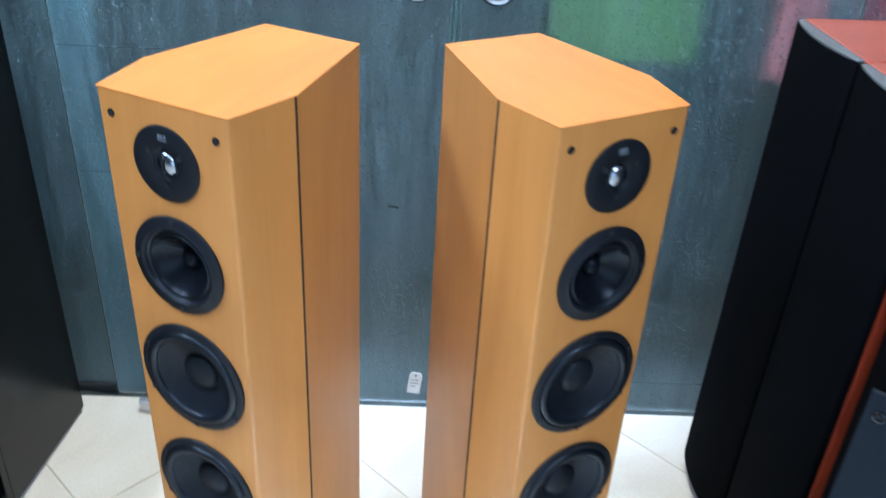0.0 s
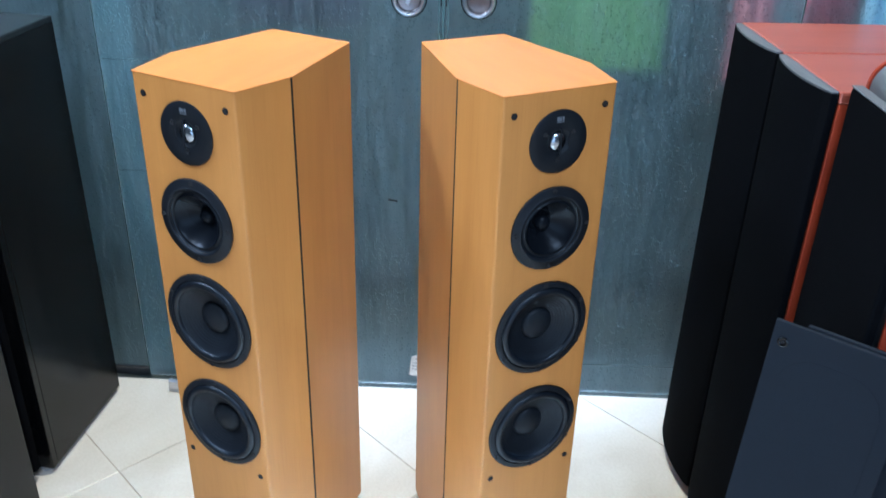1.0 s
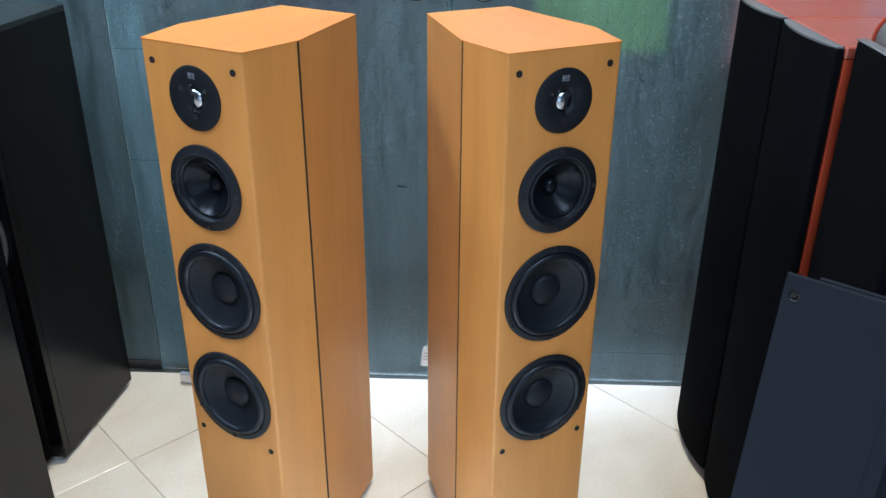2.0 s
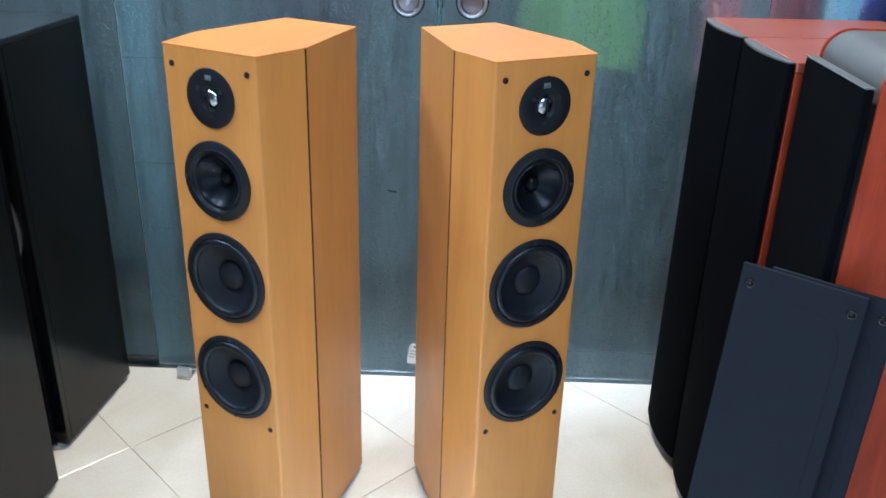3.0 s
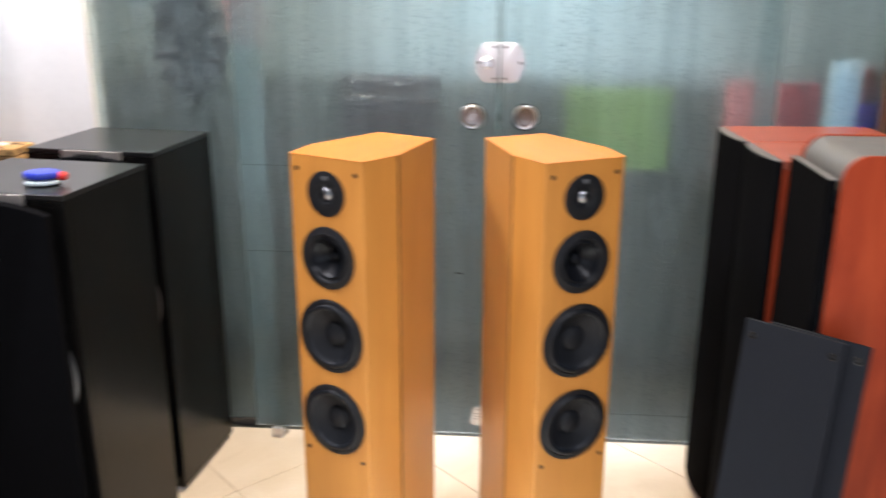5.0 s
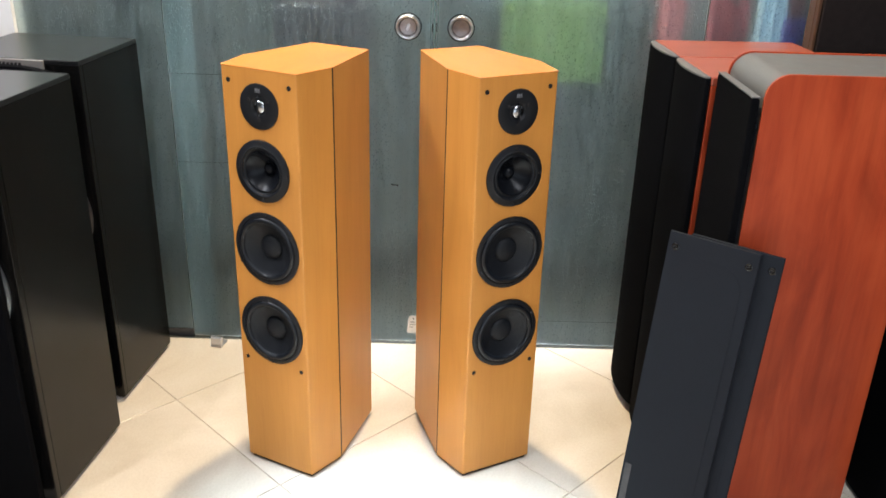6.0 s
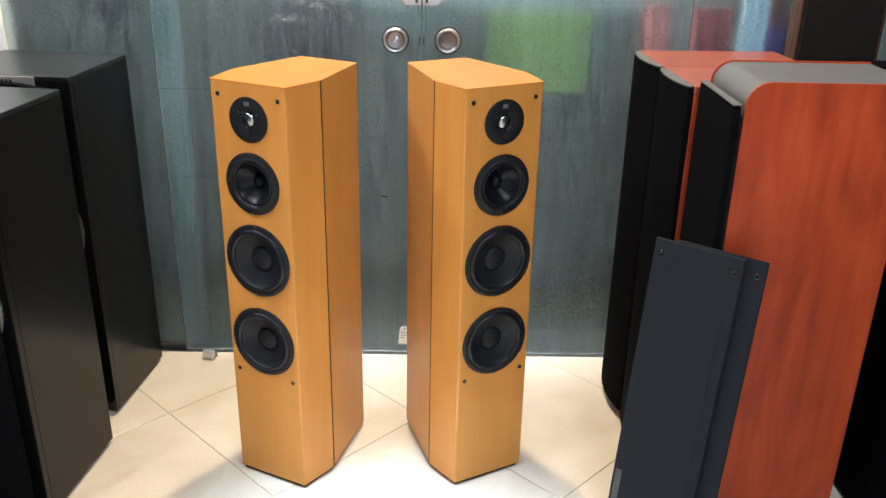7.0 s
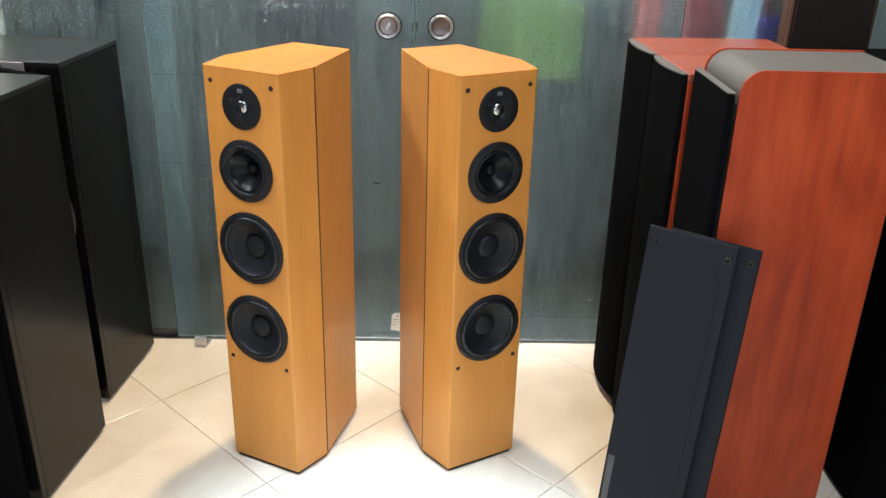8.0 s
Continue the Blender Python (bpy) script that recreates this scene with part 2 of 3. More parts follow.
    tone = mixed(nodes, links, tint.outputs["Color"], lines.outputs["Color"], 1.0, "MULTIPLY")
    spots = ramp(nodes, links, dark_drop, [(0.0, (1, 1, 1)), (1.0, (0.42, 0.46, 0.48))])
    speck = nodes.new("ShaderNodeMix")
    speck.data_type, speck.blend_type = "RGBA", "MULTIPLY"
    links.new(amount.outputs["Color"], speck.inputs["Factor"])
    links.new(tone, speck.inputs["A"])
    links.new(spots.outputs["Color"], speck.inputs["B"])
    links.new(speck.outputs["Result"], p.inputs["Base Color"])
    p.inputs["Transmission Weight"].default_value, p.inputs["Roughness"].default_value, p.inputs["IOR"].default_value = 1.0, 0.34, 1.33
    bump(nodes, links, height, p, 0.8, 0.005)
    film = nodes.new("ShaderNodeBsdfDiffuse")
    film.inputs["Color"].default_value = (0.42, 0.51, 0.53, 1)
    # runs of dust as pale haze; the drops' glints are painted as diffuse spots
    runs = noise_at(nodes, links, 55, (1, 1, 0.12), 4, 0.65)
    haze = ramp(nodes, links, runs.outputs["Fac"], [(0.40, (0.012, 0.012, 0.012)), (0.70, (0.10, 0.10, 0.10))])
    glint = ramp(nodes, links, pale_drop, [(0.0, (0, 0, 0)), (1.0, (0.42, 0.42, 0.42))])
    glint_here = mixed(nodes, links, glint.outputs["Color"], amount.outputs["Color"], 1.0, "MULTIPLY")
    mask_sum = mixed(nodes, links, haze.outputs["Color"], glint_here, 1.0, "ADD")
    mx = nodes.new("ShaderNodeMixShader")
    links.new(mask_sum, mx.inputs["Fac"])
    links.new(p.outputs["BSDF"], mx.inputs[1])
    links.new(film.outputs["BSDF"], mx.inputs[2])
    links.new(mx.outputs["Shader"], nodes["Material Output"].inputs["Surface"])
    return m


def overlap_film():
    """Cloudy film that lets most light through, added to brighten the panes' overlap."""
    m, nodes, links, p = shader("cloudy_overlap_film")
    film = nodes.new("ShaderNodeBsdfTranslucent")
    film.inputs["Color"].default_value = (0.62, 0.74, 0.76, 1)
    clear = nodes.new("ShaderNodeBsdfTransparent")
    cloud = noise_at(nodes, links, 24, (1, 1, 0.1), 4, 0.6)
    g = nodes.new("ShaderNodeMapRange")
    g.inputs["To Min"].default_value, g.inputs["To Max"].default_value = 0.12, 0.50
    links.new(cloud.outputs["Fac"], g.inputs["Value"])
    mx = nodes.new("ShaderNodeMixShader")
    links.new(g.outputs["Result"], mx.inputs["Fac"])
    links.new(clear.outputs["BSDF"], mx.inputs[1])
    links.new(film.outputs["BSDF"], mx.inputs[2])
    links.new(mx.outputs["Shader"], nodes["Material Output"].inputs["Surface"])
    return m


def leopard():
    m, nodes, links, p = shader("spotted_gold_cloth")
    co = nodes.new("ShaderNodeTexCoord")
    v = nodes.new("ShaderNodeTexVoronoi")
    v.inputs["Scale"].default_value = 42
    links.new(co.outputs["Object"], v.inputs["Vector"])
    r = ramp(nodes, links, v.outputs["Distance"], [(0.30, (0.02, 0.012, 0.008)), (0.42, (0.52, 0.31, 0.12))])
    links.new(r.outputs["Color"], p.inputs["Base Color"])
    p.inputs["Roughness"].default_value = 0.8
    bump(nodes, links, v.outputs["Distance"], p, 0.2, 0.001)
    return m


TILE, RAIN, LEOPARD = tile_material(), rain_glass(), leopard()

# ---- building blocks ----


def thing(name, at, label, category, group=""):
    ob = new(name)
    ob.empty_display_size = 0.1
    ob.matrix_world = at
    return tagged(ob, label, category, group)


def part(name, bm, material, parent, label="", smooth=False):
    """Links a bmesh as one mesh object under a thing or a part."""
    me = bpy.data.meshes.new(name)
    bmesh.ops.recalc_face_normals(bm, faces=bm.faces)
    bm.to_mesh(me)
    bm.free()
    me.materials.append(material)
    if smooth:
        for f in me.polygons:
            f.use_smooth = True
        me.set_sharp_from_angle(angle=radians(38))
    ob = new(name, me)
    ob.parent = parent
    if label:
        ob["label"] = label
    return ob


def box(x0, x1, y0, y1, z0, z1, bevel=0.0, segments=2):
    bm = bmesh.new()
    bmesh.ops.create_cube(bm, size=1, matrix=Matrix.Translation(((x0 + x1) / 2, (y0 + y1) / 2, (z0 + z1) / 2)) @ Matrix.Diagonal((x1 - x0, y1 - y0, z1 - z0, 1)))
    if bevel:
        bmesh.ops.bevel(bm, geom=bm.edges[:], offset=bevel, segments=segments, affect="EDGES", profile=0.5)
    return bm


def prism(outline, z0, z1, bevel=0.0, axis="z"):
    """An outline pulled along z (or, for axis y, an x-z outline pulled along y)."""
    bm = bmesh.new()
    place = (lambda a, b, c: (a, b, c)) if axis == "z" else (lambda a, b, c: (a, c, b))
    low = [bm.verts.new(place(x, y, z0)) for x, y in outline]
    high = [bm.verts.new(place(x, y, z1)) for x, y in outline]
    bm.faces.new(low[::-1])
    bm.faces.new(high)
    for i in range(len(outline)):
        j = (i + 1) % len(outline)
        bm.faces.new((low[i], low[j], high[j], high[i]))
    if bevel:
        bmesh.ops.bevel(bm, geom=bm.edges[:], offset=bevel, segments=2, affect="EDGES", profile=0.5)
    return bm


def lathe(profile, centre, n=56, squash=1.0):
    """Turns (radius, forward) pairs round an axis that points to -y."""
    bm = bmesh.new()
    cx, cy, cz = centre
    rings = []
    for r, d in profile:
        if r < 1e-6:
            rings.append([bm.verts.new((cx, cy - d, cz))])
        else:
            rings.append([bm.verts.new((cx + r * math.cos(a), cy - d, cz + squash * r * math.sin(a))) for a in (2 * math.pi * k / n for k in range(n))])
    for a, b in zip(rings, rings[1:]):
        for k in range(n):
            q = [a[k % len(a)], a[(k + 1) % n % len(a)], b[(k + 1) % n % len(b)], b[k % len(b)]]
            q = list(dict.fromkeys(q))
            if len(q) > 2:
                bm.faces.new(q)
    return bm


def arc(cx, cy, r, a0, a1, n):
    return [(cx + r * math.cos(radians(a0 + (a1 - a0) * k / n)), cy + r * math.sin(radians(a0 + (a1 - a0) * k / n))) for k in range(n + 1)]


def structure(name, bm, material, label, category, smooth=False):
    ob = part(name, bm, material, None, "", smooth)
    return tagged(ob, label, category, "", "structure")


# ---- the room ----
X0, X1, Y0, YG = -3.0, 3.1, -3.0, 1.545
floor_slab = structure("floor", box(X0, X1, Y0, YG - 0.006, -0.12, -0.0025), GROUT, "floor of cream polished tiles laid diagonally", "floor")
structure("ceiling", box(X0 - 0.1, X1 + 0.1, Y0 - 0.1, 3.5, CEILING, CEILING + 0.12), WHITE_PAINT, "plain white painted ceiling", "ceiling")
structure("wall_west", box(X0 - 0.12, X0, Y0, YG + 0.06, -0.12, CEILING), UNSEEN_WALL_DARK, "plain unseen wall, dark to cut reflections", "wall")
structure("wall_east", box(X1, X1 + 0.12, Y0, 3.4, -0.12, CEILING), UNSEEN_WALL_DARK, "plain unseen wall, dark to cut reflections", "wall")
# unseen south wall, with an opening added for the fill lamp
for x0, x1, z0, z1 in ((X0 - 0.12, -0.85, -0.12, CEILING), (1.55, X1 + 0.12, -0.12, CEILING), (-0.85, 1.55, 2.25, CEILING)):
    structure("wall_south", box(x0, x1, Y0 - 0.12, Y0, z0, z1), UNSEEN_WALL_DARK, "plain unseen wall beside the added front opening", "wall")
structure("threshold", box(-0.85, 1.55, Y0 - 0.12, Y0 - 0.001, -0.12, -0.001), GROUT, "plain unseen threshold of the added front opening", "threshold")
structure("wall_north", box(-1.41, -1.073, 1.557, 1.63, -0.0025, CEILING), WHITE_PAINT, "white painted wall beside the glass", "wall")
structure("wall_north_pier", box(X0, -1.4125, 1.577, 1.64, -0.0025, CEILING), CREAM_PAINT, "cream painted pier beside the white wall", "wall")
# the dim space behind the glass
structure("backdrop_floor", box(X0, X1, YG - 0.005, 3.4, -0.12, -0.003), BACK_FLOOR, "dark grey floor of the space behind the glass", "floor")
structure("backdrop_wall_north", box(X0 - 0.1, X1, 3.4, 3.5, -0.12, CEILING), GREY_WALL, "grey-green wall behind the glass doors", "wall")
structure("backdrop_wall_west", box(X0 - 0.12, X0, 1.643, 3.397, -0.12, CEILING), GREY_WALL, "grey-green side wall behind the glass", "wall")


def glass_leaf(name, x0, x1, y0, y1, z0, label):
    ob = structure(name, box(x0, x1, y0, y1, z0, CEILING - 0.003, 0.0015, 1), RAIN, label, "glass panel")
    ob.visible_shadow = False
    return ob


glass_leaf("window_1", -1.070, -0.583, 1.566, 1.576, 0.012, "fixed panel of wet-looking patterned teal glass")
door_left = glass_leaf("door_1", -0.656, 0.0805, 1.545, 1.555, 0.006, "closed door leaf of patterned teal rain glass")
door_right = glass_leaf("door_2", 0.0855, 0.822, 1.545, 1.555, 0.006, "closed door leaf of patterned teal rain glass")
glass_leaf("window_2", 0.768, X1 - 0.003, 1.566, 1.576, 0.012, "fixed panel of patterned teal glass")
EDGE = surface("polished_glass_edge", (0.10, 0.17, 0.165), (0.16, 0.25, 0.24), 40, 0.2, grain=0)
SEAM = surface("dusty_film_seam", (0.035, 0.055, 0.055), (0.085, 0.12, 0.12), 30, 0.6, grain=0.2, spec=0.2)
for door, x in ((door_left, -0.6585), (door_right, 0.8225)):
    part("glass_edge", box(x, x + 0.002, 1.5452, 1.5548, 0.006, CEILING - 0.004), SEAM, door, "pale polished edge of the glass")
OVERLAP_FILM = overlap_film()
# strips added between the panes so that their overlap looks brighter
for door, x0, x1 in ((door_left, -0.655, -0.585), (door_right, 0.770, 0.820)):
    strip = part("overlap_strip", box(x0, x1, 1.5562, 1.5576, 0.012, CEILING - 0.004), OVERLAP_FILM, door, "cloudy strip added to brighten the overlap of two panes")
    strip.visible_shadow = False
for door, x in ((door_left, 0.0807), (door_right, 0.0834), (door_left, 0.0725), (door_right, 0.0920)):
    part("glass_edge", box(x, x + 0.0019, 1.5440, 1.5450 if abs(x - 0.082) > 0.005 else 1.5548, 0.006, CEILING - 0.004), EDGE, door, "pale polished edge of the glass")
for door, x in ((door_left, 0.0770), (door_right, 0.0882)):
    part("clip", box(x, x + 0.0024, 1.5425, 1.5449, 0.977, 1.000), GAP, door, "small dark clip")
for x0, x1 in ((-1.070, -0.583), (0.768, X1 - 0.003)):
    structure("trim", prism([(x0, 1.5585), (x1, 1.5585), (x1, 1.5645), (x0, 1.5645)], -0.0025, 0.022), DULL_RING, "dull metal channel at the foot of the glass", "channel")

# ---- the pair of maple tower speakers ----
HALF, WIDE, BACK, D1, D2, TALL = 0.0962, 0.1173, 0.0789, 0.102, 0.309, 1.0
DRIVERS = [(0.921, 0.0485), (0.779, 0.0685), (0.597, 0.0845), (0.391, 0.0845)]


def circle_loop(bm, cx, cz, r, y, n):
    vs = [bm.verts.new((cx + r * math.cos(2 * math.pi * k / n), y, cz + r * math.sin(2 * math.pi * k / n))) for k in range(n)]
    return [bm.edges.new((vs[k], vs[(k + 1) % n])) for k in range(n)]


def front_cabinet():
    """The front half of the cabinet: a baffle with open driver holes, softly rounded upright edges, two flaring cheeks, a back board."""
    bm = bmesh.new()
    z0, z1, y1, r = 0.012, TALL - 0.0018, D1 - 0.0045, 0.0045
    turn = [(HALF - r, 0.0), (HALF - 0.55 * r, 0.08 * r), (HALF - 0.2 * r, 0.30 * r), (HALF + 0.02 * r, 0.65 * r), (HALF + 0.25 * r, 1.3 * r)]
    plan = [(-x, y) for x, y in turn[:1]] + turn + [(WIDE, y1), (-WIDE, y1)] + [(-x, y) for x, y in turn[:0:-1]]
    low = [bm.verts.new((x, y, z0)) for x, y in plan]
    high = [bm.verts.new((x, y, z1)) for x, y in plan]
    edges = [bm.edges.new(e) for e in ((low[0], low[1]), (low[1], high[1]), (high[1], high[0]), (high[0], low[0]))]
    for cz, r in DRIVERS:
        edges += circle_loop(bm, 0, cz, r - 0.004, 0, 40)
    bmesh.ops.triangle_fill(bm, use_beauty=True, use_dissolve=False, edges=edges)
    for i in range(1, len(plan)):
        j = (i + 1) % len(plan)
        bm.faces.new((low[i], low[j], high[j], high[i]))
    bm.faces.new(low[::-1])
    bm.faces.new(high)
    return bm


def driver_screws(parent, cz, r, n, turn, y):
    for k in range(n):
        a = radians(turn + 360 * k / n)
        part("screw", lathe([(0.0042, 0.0), (0.0042, 0.0012), (0.003, 0.0016), (0.0012, 0.0006), (0, 0.0006)], (r * math.cos(a), y, cz + r * math.sin(a)), 12), GAP, parent)


def woofer(parent, cz):
    frame_ring = part("woofer", lathe([(0.0795, -0.004), (0.0855, -0.001), (0.0865, 0.0012), (0.0858, 0.0035), (0.0835, 0.0046), (0.0765, 0.0048), (0.0752, 0.0028)], (0, 0, cz), 72), PLASTIC, parent, "black woofer with a moulded frame", True)
    roll = [(0.0752 - 0.0135 * (1 - math.cos(math.pi * k / 8)) / 2, 0.0026 + 0.0062 * math.sin(math.pi * k / 8)) for k in range(9)]
    part("surround", lathe(roll, (0, 0, cz), 72), RUBBER, frame_ring, "rubber half-roll surround", True)
    cone = [(0.0617, 0.0026)]
    for k in range(1, 25):
        r = 0.0617 - 0.0335 * k / 24
        ridge = 0.0005 if k % 3 == 1 and k > 4 else 0.0
        cone.append((r, 0.0026 - 0.0185 * (k / 24) ** 0.85 + ridge))
    part("cone", lathe(cone, (0, 0, cz), 72), CONE, frame_ring, "ribbed charcoal cone", True)
    cap = [(0.0285 * math.cos(math.pi / 2 * k / 8), -0.0160 + 0.0115 * math.sin(math.pi / 2 * k / 8)) for k in range(9)]
    cap[-1] = (0.0, -0.0045)
    part("dust_cap", lathe(cap, (0, 0, cz), 48), CONE, frame_ring, "", True)
    driver_screws(frame_ring, cz, 0.0812, 6, 90, -0.0044)
    return frame_ring


def midrange(parent, cz):
    frame_ring = part("midrange", lathe([(0.0635, -0.004), (0.0695, -0.001), (0.0704, 0.0012), (0.0697, 0.0036), (0.0675, 0.0048), (0.0585, 0.0050), (0.0562, 0.0068), (0.0535, 0.0060), (0.052, 0.0030)], (0, 0, cz), 72), PLASTIC, parent, "black midrange driver with a stepped frame", True)
    roll = [(0.052 - 0.008 * (1 - math.cos(math.pi * k / 8)) / 2, 0.0026 - 0.0030 * math.sin(math.pi * k / 8)) for k in range(9)]
    part("surround", lathe(roll, (0, 0, cz), 72), RUBBER, frame_ring, "", True)
    cone = [(0.044 - 0.0305 * k / 14, 0.0026 - 0.027 * (k / 14) ** 0.8) for k in range(15)]
    part("cone", lathe(cone, (0, 0, cz), 72), POLY, frame_ring, "shiny black cone", True)
    cap = [(0.0138 * math.cos(math.pi / 2 * k / 8), -0.0246 + 0.0125 * math.sin(math.pi / 2 * k / 8)) for k in range(8)] + [(0.0, -0.0120)]
    part("dust_cap", lathe(cap, (0, 0, cz), 40), POLY, frame_ring, "small domed cap", True)
    driver_screws(frame_ring, cz, 0.0640, 4, 90, -0.0048)
    return frame_ring


def tweeter(parent, cz):
    plate = part("tweeter", lathe([(0.0455, -0.004), (0.0488, -0.001), (0.0495, 0.0008), (0.0490, 0.0022), (0.0475, 0.0030), (0.0215, 0.0030), (0.0200, 0.0022), (0.0160, -0.0016), (0.0150, -0.0018)], (0, 0, cz), 64), PLASTIC, parent, "round black tweeter plate", True)
    dome = [(0.0150 * math.cos(math.pi / 2 * k / 10), -0.0018 + 0.0080 * math.sin(math.pi / 2 * k / 10)) for k in range(10)] + [(0.0, 0.0062)]
    part("dome", lathe(dome, (0, 0, cz), 48), TITANIUM, plate, "silver titanium dome", True)
    part("phase_bar", prism([(-0.0013, -0.021), (0.0013, -0.021), (0.0013, 0.021), (-0.0013, 0.021)], -0.0088, -0.0068, 0.0006, "y"), PLASTIC, plate).location = (0, 0, cz)
    for s in (-1, 1):
        part("bar_foot", box(-0.0016, 0.0016, -0.0070, -0.0028, cz + s * 0.0203 - 0.0014, cz + s * 0.0203 + 0.0014, 0.0004, 1), PLASTIC, plate)
        part("wing", prism([(s * 0.0165, -0.009), (s * 0.0190, -0.006), (s * 0.0190, 0.010), (s * 0.0165, 0.0125)], -0.0044, -0.0028, 0.0005, "y"), PLASTIC, plate).location = (0, 0, cz)
    driver_screws(plate, cz, 0.0275, 3, 30, -0.0028)
    # maker's mark, as plain bars
    for k, w in enumerate((0.0034, 0.0028, 0.0030)):
        part("mark", box(-0.0063 + k * 0.0044, -0.0063 + k * 0.0044 + w, -0.0034, -0.0030, cz + 0.0330, cz + 0.0388), GREY_PRINT, plate)
    part("mark", box(-0.0066, 0.0062, -0.0034, -0.0030, cz + 0.0305, cz + 0.0318), GREY_PRINT, plate)
    return plate


def tower_speaker():
    t = thing("tower_speaker", Matrix(), "honey maple tower speaker with four bare black drivers, grille off", "loudspeaker", "pair of maple tower speakers")
    part("front_cabinet", front_cabinet(), MAPLE, t, "", True)
    yr = D1 + 0.0018
    wr = WIDE - (WIDE - BACK) * 0.004 / (D2 - D1)
    part("rear_cabinet", prism([(-wr, yr), (wr, yr), (BACK, D2), (-BACK, D2)], 0.012, TALL - 0.0018, 0.0008), MAPLE, t)
    part("groove", prism([(-WIDE + 0.0008, D1 - 0.0043), (WIDE - 0.0008, D1 - 0.0043), (WIDE - 0.0008, D1 + 0.0016), (-WIDE + 0.0008, D1 + 0.0016)], 0.014, TALL - 0.002), GAP, t, "thin black groove between the cabinet halves")
    e = 0.0006
    part("top_panel", prism([(-HALF - e, -e), (HALF + e, -e), (WIDE + e, D1), (BACK + e, D2 + e), (-BACK - e, D2 + e), (-WIDE - e, D1)], TALL - 0.0017, TALL, 0.0005), MAPLE_TOP_DIMMED, t)
    part("plinth", prism([(-HALF + 0.006, 0.007), (HALF - 0.006, 0.007), (WIDE - 0.007, D1), (BACK - 0.006, D2 - 0.007), (-BACK + 0.006, D2 - 0.007), (-WIDE + 0.007, D1)], 0.0, 0.0118), GAP, t, "dark recessed plinth")
    tweeter(t, DRIVERS[0][0])
    midrange(t, DRIVERS[1][0])
    woofer(t, DRIVERS[2][0])
    woofer(t, DRIVERS[3][0])
    for x in (-0.0775, 0.0775):
        for z in (0.969, 0.300):
            socket = part("grille_socket", lathe([(0.0052, 0.0), (0.0052, 0.0008), (0.0040, 0.0010), (0.0036, 0.0004), (0.0, 0.0003)], (x, 0, z), 20), PLASTIC, t, "", True)
            part("socket_hole", lathe([(0.0031, 0.0), (0.0031, 0.0011), (0, 0.0011)], (x, 0, z), 16), GAP, socket)
    return t


LEFT_POSE = pose(-0.270, 0.906, 0, 0, 0, -26.6)
RIGHT_POSE = pose(0.271, 0.926, 0, 0, 0, 27.8)
maple = tower_speaker()
copy_thing(maple, RIGHT_POSE)
maple.matrix_world = LEFT_POSE

# ---- the two loose grilles that lean beside the red speakers ----


def loose_grille(at, label):
    """A thin grille, its foot at the origin, leaning back (+y); x runs along its width."""
    t = thing("speaker_grille", at, label, "speaker grille", "loose grilles")
    w, h, d = 0.188, 0.727, 0.009
    outline = [(0, 0), (w, 0), (w, h), (0, h)]
    part("panel", prism(outline, 0, d, 0.0016, "y"), SLATE_CLOTH, t)
    # the stretched cloth stands a little proud inside a margin with a rounded head
    inner = [(0.022, 0.02), (w - 0.022, 0.02)] + arc(w - 0.075, h - 0.095, 0.053, 0, 90, 8) + arc(0.075, h - 0.095, 0.053, 90, 180, 8)
    part("cloth", prism(inner, -0.0008, 0.0012, 0.0003, "y"), SLATE_CLOTH, t)
    for x in (0.0175, w - 0.0175):
        for z in (0.03, h - 0.03):
            cup = part("peg_cup", lathe([(0.0080, 0.0), (0.0080, 0.0008), (0.0058, 0.0018), (0.0038, 0.0010), (0.0034, 0.0003), (0, 0.0002)], (x, 0, z), 20), SOCKET, t, "", True)
            part("peg", lathe([(0.0022, 0.0), (0.0022, 0.0022), (0.0012, 0.0028), (0, 0.0028)], (x, 0, z), 14), GAP, cup, "", True)
    return t


YAW = -38.1
LEAN_BACK = math.degrees(math.atan2(0.110, 0.718))


def leaning(x, y):
    return Matrix.Translation((x, y, 0.0015)) @ pose(0, 0, 0, 0, 0, YAW) @ pose(0, 0, 0, -LEAN_BACK, 0, 0)


first = loose_grille(leaning(0.518, 0.694), "dark slate cloth grille leaning on the red speakers")
strip = part("tape", box(0.006, 0.021, -0.0012, -0.0002, 0.06, 0.19), DULL_TAPE, first, "strip of grey tape")
loose_grille(leaning(0.518 + 0.041 * 0.787 + 0.013 * 0.617, 0.694 - 0.041 * 0.617 + 0.013 * 0.787), "second dark slate cloth grille behind the first")

# ---- the red speakers ----


def bowed_front(width, bulge, thick, n=14):
    """Plan of a grille across y, bowed towards -x."""
    bow = [(-thick - bulge * math.sin(math.pi * k / n) ** 0.8, width * k / n) for k in range(n + 1)]
    return [(0, width)] + [(0, 0)] + bow


def red_tower(x, y, turn, width, depth, tall, label):
    t = thing("red_speaker", pose(x, y, 0, 0, 0, turn), label, "loudspeaker", "red cherry speakers")
    part("body", box(0, depth, 0, width, 0.012, tall - 0.0185, 0.0015), CHERRY, t)
    part("top_panel", box(-0.001, depth + 0.001, -0.001, width + 0.001, tall - 0.018, tall, 0.003), CHERRY_TOP_SHEEN, t)
    part("plinth", box(0.01, depth - 0.01, 0.01, width - 0.01, 0, 0.0118), GAP, t)
    g = part("grille", prism(bowed_front(width - 0.004, 0.016, 0.012), 0.03, tall - 0.004, 0.002), CLOTH, t, "bowed black cloth grille", True)
    g.location = (-0.0015, 0.002, 0)
